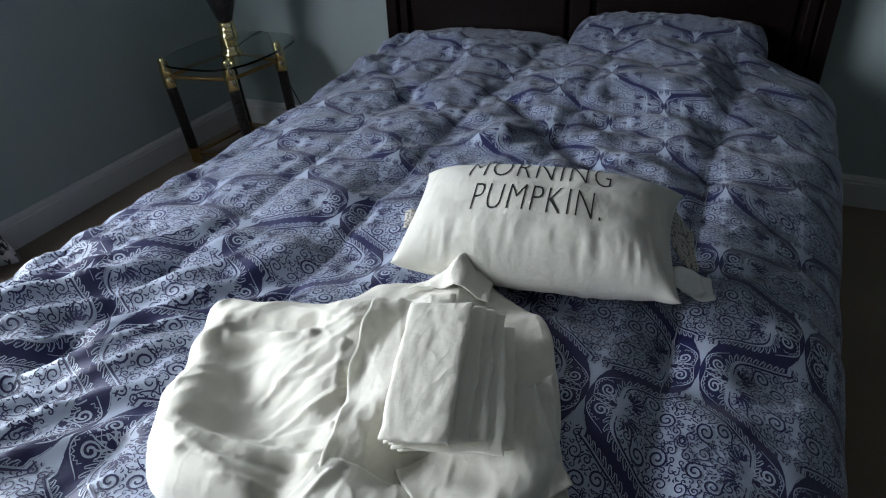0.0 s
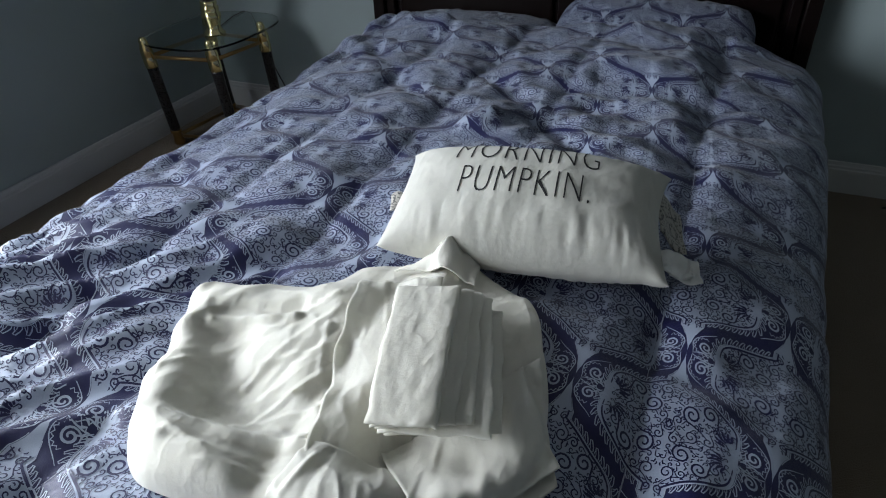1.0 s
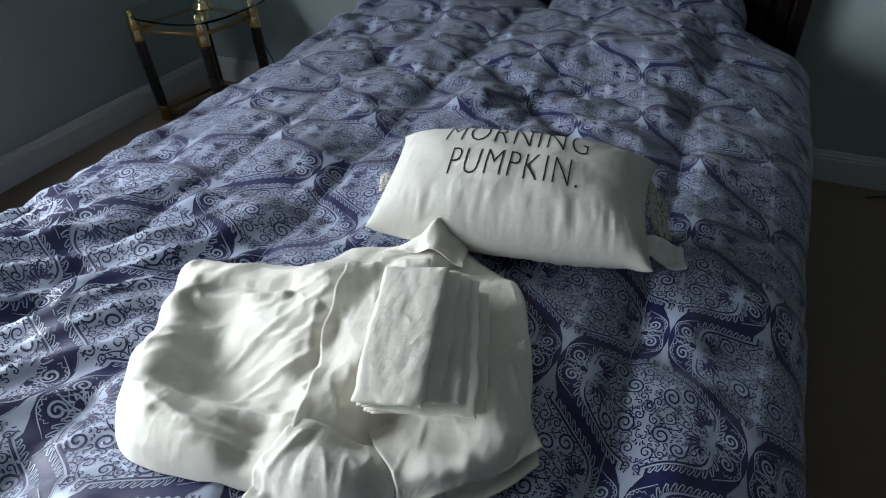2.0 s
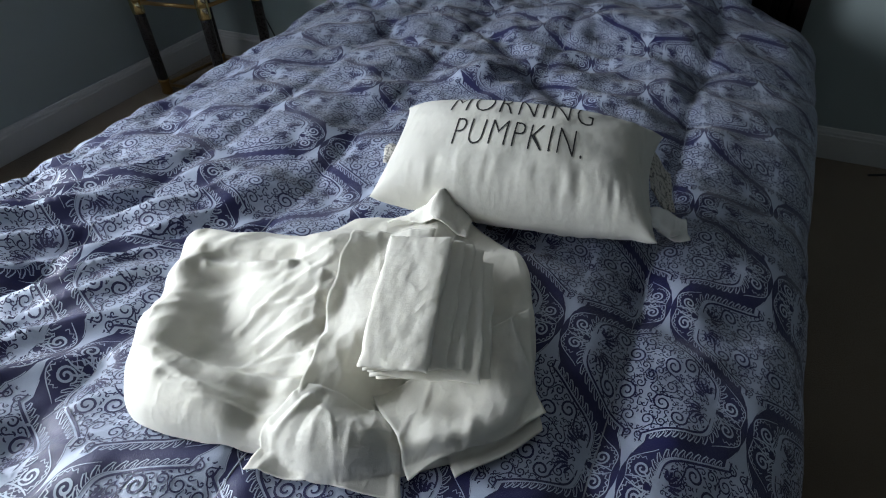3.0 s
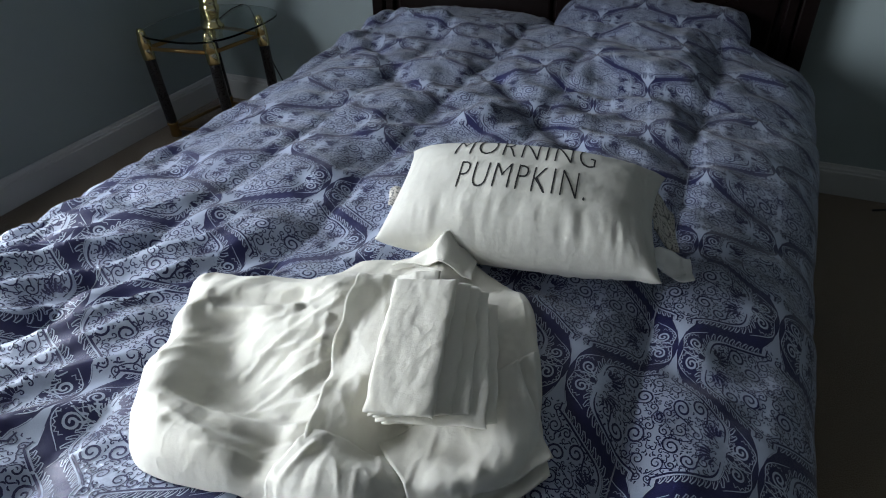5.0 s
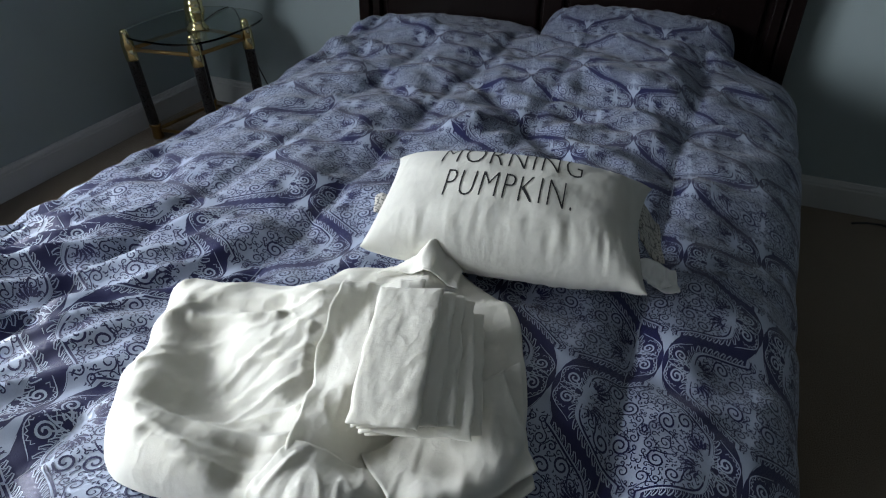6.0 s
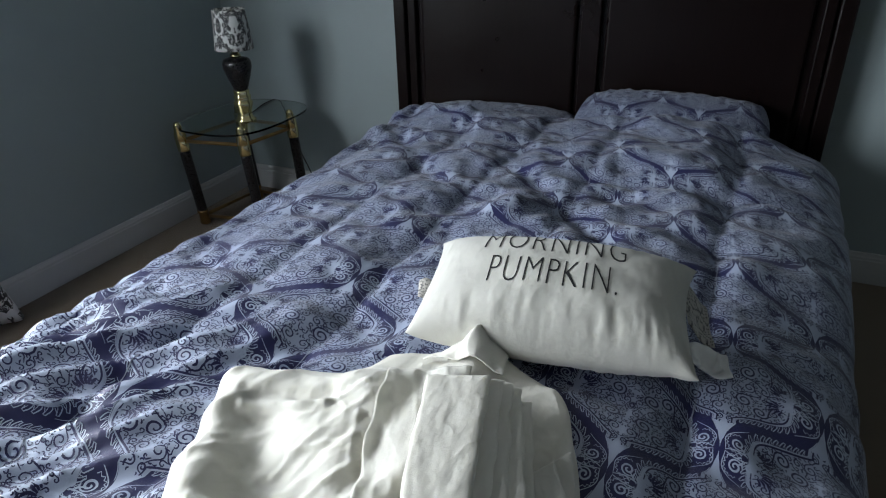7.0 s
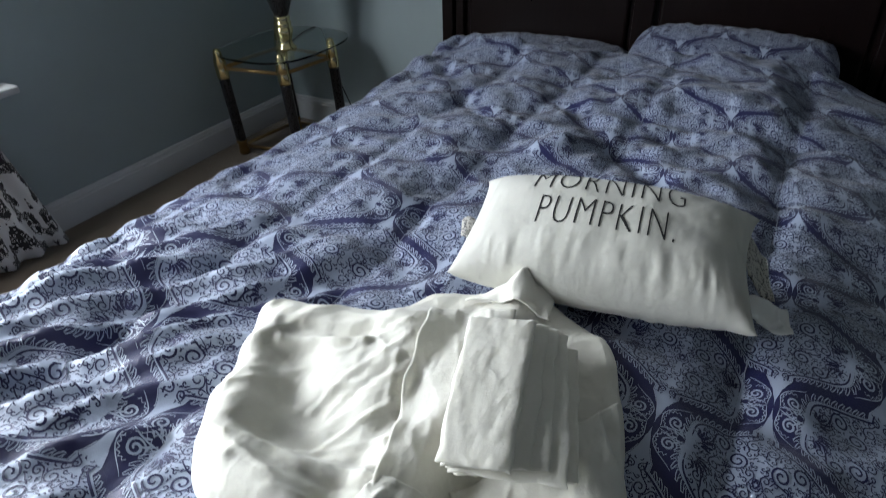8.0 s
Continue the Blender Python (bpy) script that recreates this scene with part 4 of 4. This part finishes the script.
def folded_stack():
    top = tagged(empty("folded_sheets", (0.41, 0.62, 0.70)), "neat stack of folded white cotton sheets and pillowcases", "bed linen")
    # front left, front right, back right, back left, height and thickness, lowest first
    layers = (((0.395, 0.508), (0.512, 0.556), (0.449, 0.751), (0.330, 0.720), 0.7085, 0.006),
              ((0.391, 0.504), (0.507, 0.540), (0.431, 0.765), (0.322, 0.722), 0.7155, 0.006),
              ((0.389, 0.502), (0.485, 0.546), (0.418, 0.760), (0.318, 0.720), 0.7220, 0.006),
              ((0.386, 0.498), (0.469, 0.533), (0.408, 0.754), (0.314, 0.718), 0.7285, 0.006),
              ((0.382, 0.494), (0.455, 0.515), (0.392, 0.747), (0.312, 0.716), 0.7365, 0.009))
    for k, (fl, fr, br, bl, z, thick) in enumerate(layers):
        slab("folded_layer", (fl, fr, br, bl), z, thick, 3.3 * k + 1, top)


folded_stack()


# ---------------------------------------------------------------- the corner table and lamp
GZ = 0.485


def table():
    top = tagged(empty("end_table", (-1.38, 2.36, 0)), "glass-topped end table with black legs and brass fittings", "table")
    tops = ((-1.538, 2.115), (-1.241, 2.162), (-1.20, 2.45), (-1.50, 2.46))
    lx, ly = -0.037, 0.085
    for tx, ty in tops:
        lean = (-lx / GZ, -ly / GZ)
        axis = (tx + lx, ty + ly)
        leg = part("leg", turned(((0.0225, 0.075), (0.023, 0.09), (0.023, 0.37), (0.0225, 0.385)), axis, 24, lean), BLACK, top, smooth=True)
        part("foot", turned(((0.018, 0.0), (0.025, 0.006), (0.025, 0.02), (0.022, 0.03), (0.022, 0.06), (0.025, 0.066), (0.025, 0.076)), axis, 24, lean), BRASS_DARK, leg, "tarnished brass foot", True)
        part("cap", turned(((0.025, 0.384), (0.026, 0.39), (0.026, 0.43), (0.0235, 0.434), (0.026, 0.438), (0.025, 0.462), (0.018, 0.484), (0.0175, 0.500), (0.012, 0.514), (0.003, 0.518)), axis, 24, lean), BRASS, leg, "polished brass cap", True)
    for z in (0.045, 0.43):
        for (ax, ay), (bx, by) in zip(tops, tops[1:] + tops[:1]):
            f = 1 - z / GZ
            p, q = Vector((ax + lx * f, ay + ly * f, z)), Vector((bx + lx * f, by + ly * f, z))
            way = (q - p).normalized()
            part("rail", tube((p + way * 0.028, q - way * 0.028), 0.0085, 8), BRASS_DARK, top, smooth=True)
    bm = bmesh.new()
    ring = []
    for k in range(64):
        a = 2 * math.pi * k / 64
        c, s = math.cos(a), math.sin(a)
        e = 2 / 3.0
        ring.append(((-1.385 + 0.225 * math.copysign(abs(c) ** e, c), 2.365 + 0.285 * math.copysign(abs(s) ** e, s))))
    lo = [bm.verts.new((x, y, GZ)) for x, y in ring]
    hi = [bm.verts.new((x, y, GZ + 0.009)) for x, y in ring]
    for k in range(64):
        bm.faces.new((lo[k], lo[(k + 1) % 64], hi[(k + 1) % 64], hi[k]))
    bm.faces.new(lo[::-1])
    bm.faces.new(hi)
    part("glass_top", bm, GLASS, top, "clear glass top with rounded corners")


table()


def lamp():
    x, y = -1.325, 2.303
    z = GZ + 0.0095
    top = tagged(empty("table_lamp", (x, y, z)), "black urn lamp with brass base and black-and-white shade", "lamp")
    part("base", turned(((0.045, z), (0.046, z + 0.006), (0.036, z + 0.014), (0.030, z + 0.03), (0.033, z + 0.045), (0.040, z + 0.07), (0.040, z + 0.085), (0.034, z + 0.09), (0.037, z + 0.1),
                         (0.037, z + 0.11), (0.031, z + 0.115), (0.034, z + 0.125), (0.033, z + 0.134)), (x, y), 32), BRASS, top, "polished brass stepped base", True)
    z += 0.134
    part("urn", turned(((0.029, z), (0.034, z + 0.015), (0.050, z + 0.06), (0.060, z + 0.095), (0.060, z + 0.115), (0.052, z + 0.13), (0.022, z + 0.138)), (x, y), 32), BLACK, top, "black urn body", True)
    z += 0.138
    part("neck", turned(((0.021, z), (0.022, z + 0.008), (0.014, z + 0.016), (0.012, z + 0.03), (0.006, z + 0.034), (0.005, z + 0.14)), (x, y), 20), BRASS, top, "brass neck", True)
    zb, zt = z + 0.032, z + 0.19
    n = 48

    def place(i, j):
        a, s = 2 * math.pi * i / n, j / 8
        r = 0.080 + (0.066 - 0.080) * s
        return (x + r * math.cos(a), y + r * math.sin(a), zb + (zt - zb) * s)

    sh = sheet("shade", n, 8, place, lambda i, j: (i / n * 0.48, j / 8 * 0.16), SHADE, top, "black and white leaf-print shade")
    sol = sh.modifiers.new("thickness", "SOLIDIFY")
    sol.thickness = 0.002
    for k in range(3):
        a = 2 * math.pi * k / 3
        part("spider", tube(((x, y, zt - 0.02), (x + 0.067 * math.cos(a), y + 0.067 * math.sin(a), zt - 0.006)), 0.0015, 6), BRASS, top)


lamp()
tagged(part("lamp_cord", tube([(-1.345, 2.34, 0.498), (-1.38, 2.43, 0.498), (-1.42, 2.55, 0.498), (-1.43, 2.64, 0.497), (-1.415, 2.674, 0.47), (-1.38, 2.678, 0.37), (-1.345, 2.678, 0.24), (-1.29, 2.675, 0.13), (-1.24, 2.66, 0.03), (-1.2, 2.64, 0.006)], 0.003, 8), CABLE, smooth=True),
       "thin black lamp cord hanging behind the table", "cord")


def curtain():
    n, m = 90, 60

    def place(i, j):
        s, t = i / n, j / m
        z = 0.012 + 2.38 * t
        edge = 1.30 - 0.15 * min(z / 0.56, 1.0) + 0.2 * ease(0.9, 2.0, z)
        y = 0.86 + (edge - 0.86) * s
        x = XL + 0.105 + 0.018 * math.sin(s * 2 * math.pi * 4.5) * (0.6 + 0.4 * (1 - t)) + 0.006 * fbm(s * 3, t * 2, 1, 2)
        return (x, y, z)

    ob = sheet("curtain", n, m, place, lambda i, j: (i / n * 0.62, j / m * 2.0), CURTAIN)
    tagged(ob, "white curtain with black damask leaf print, gathered below the sill", "curtain")
    ob.modifiers.new("thickness", "SOLIDIFY").thickness = 0.0015


curtain()
tagged(part("curtain_rod", tube(((XL + 0.105, 0.0, 2.4), (XL + 0.105, 1.5, 2.4)), 0.012), BLACK, smooth=True), "thin black curtain rod over the window", "curtain rod")
tagged(part("cable", tube([(1.30 + 0.05 * k, 2.60 + 0.03 * math.sin(k * 0.9), 0.005) for k in range(12)], 0.004), CABLE, smooth=True), "thin black cable lying on the carpet", "cable")
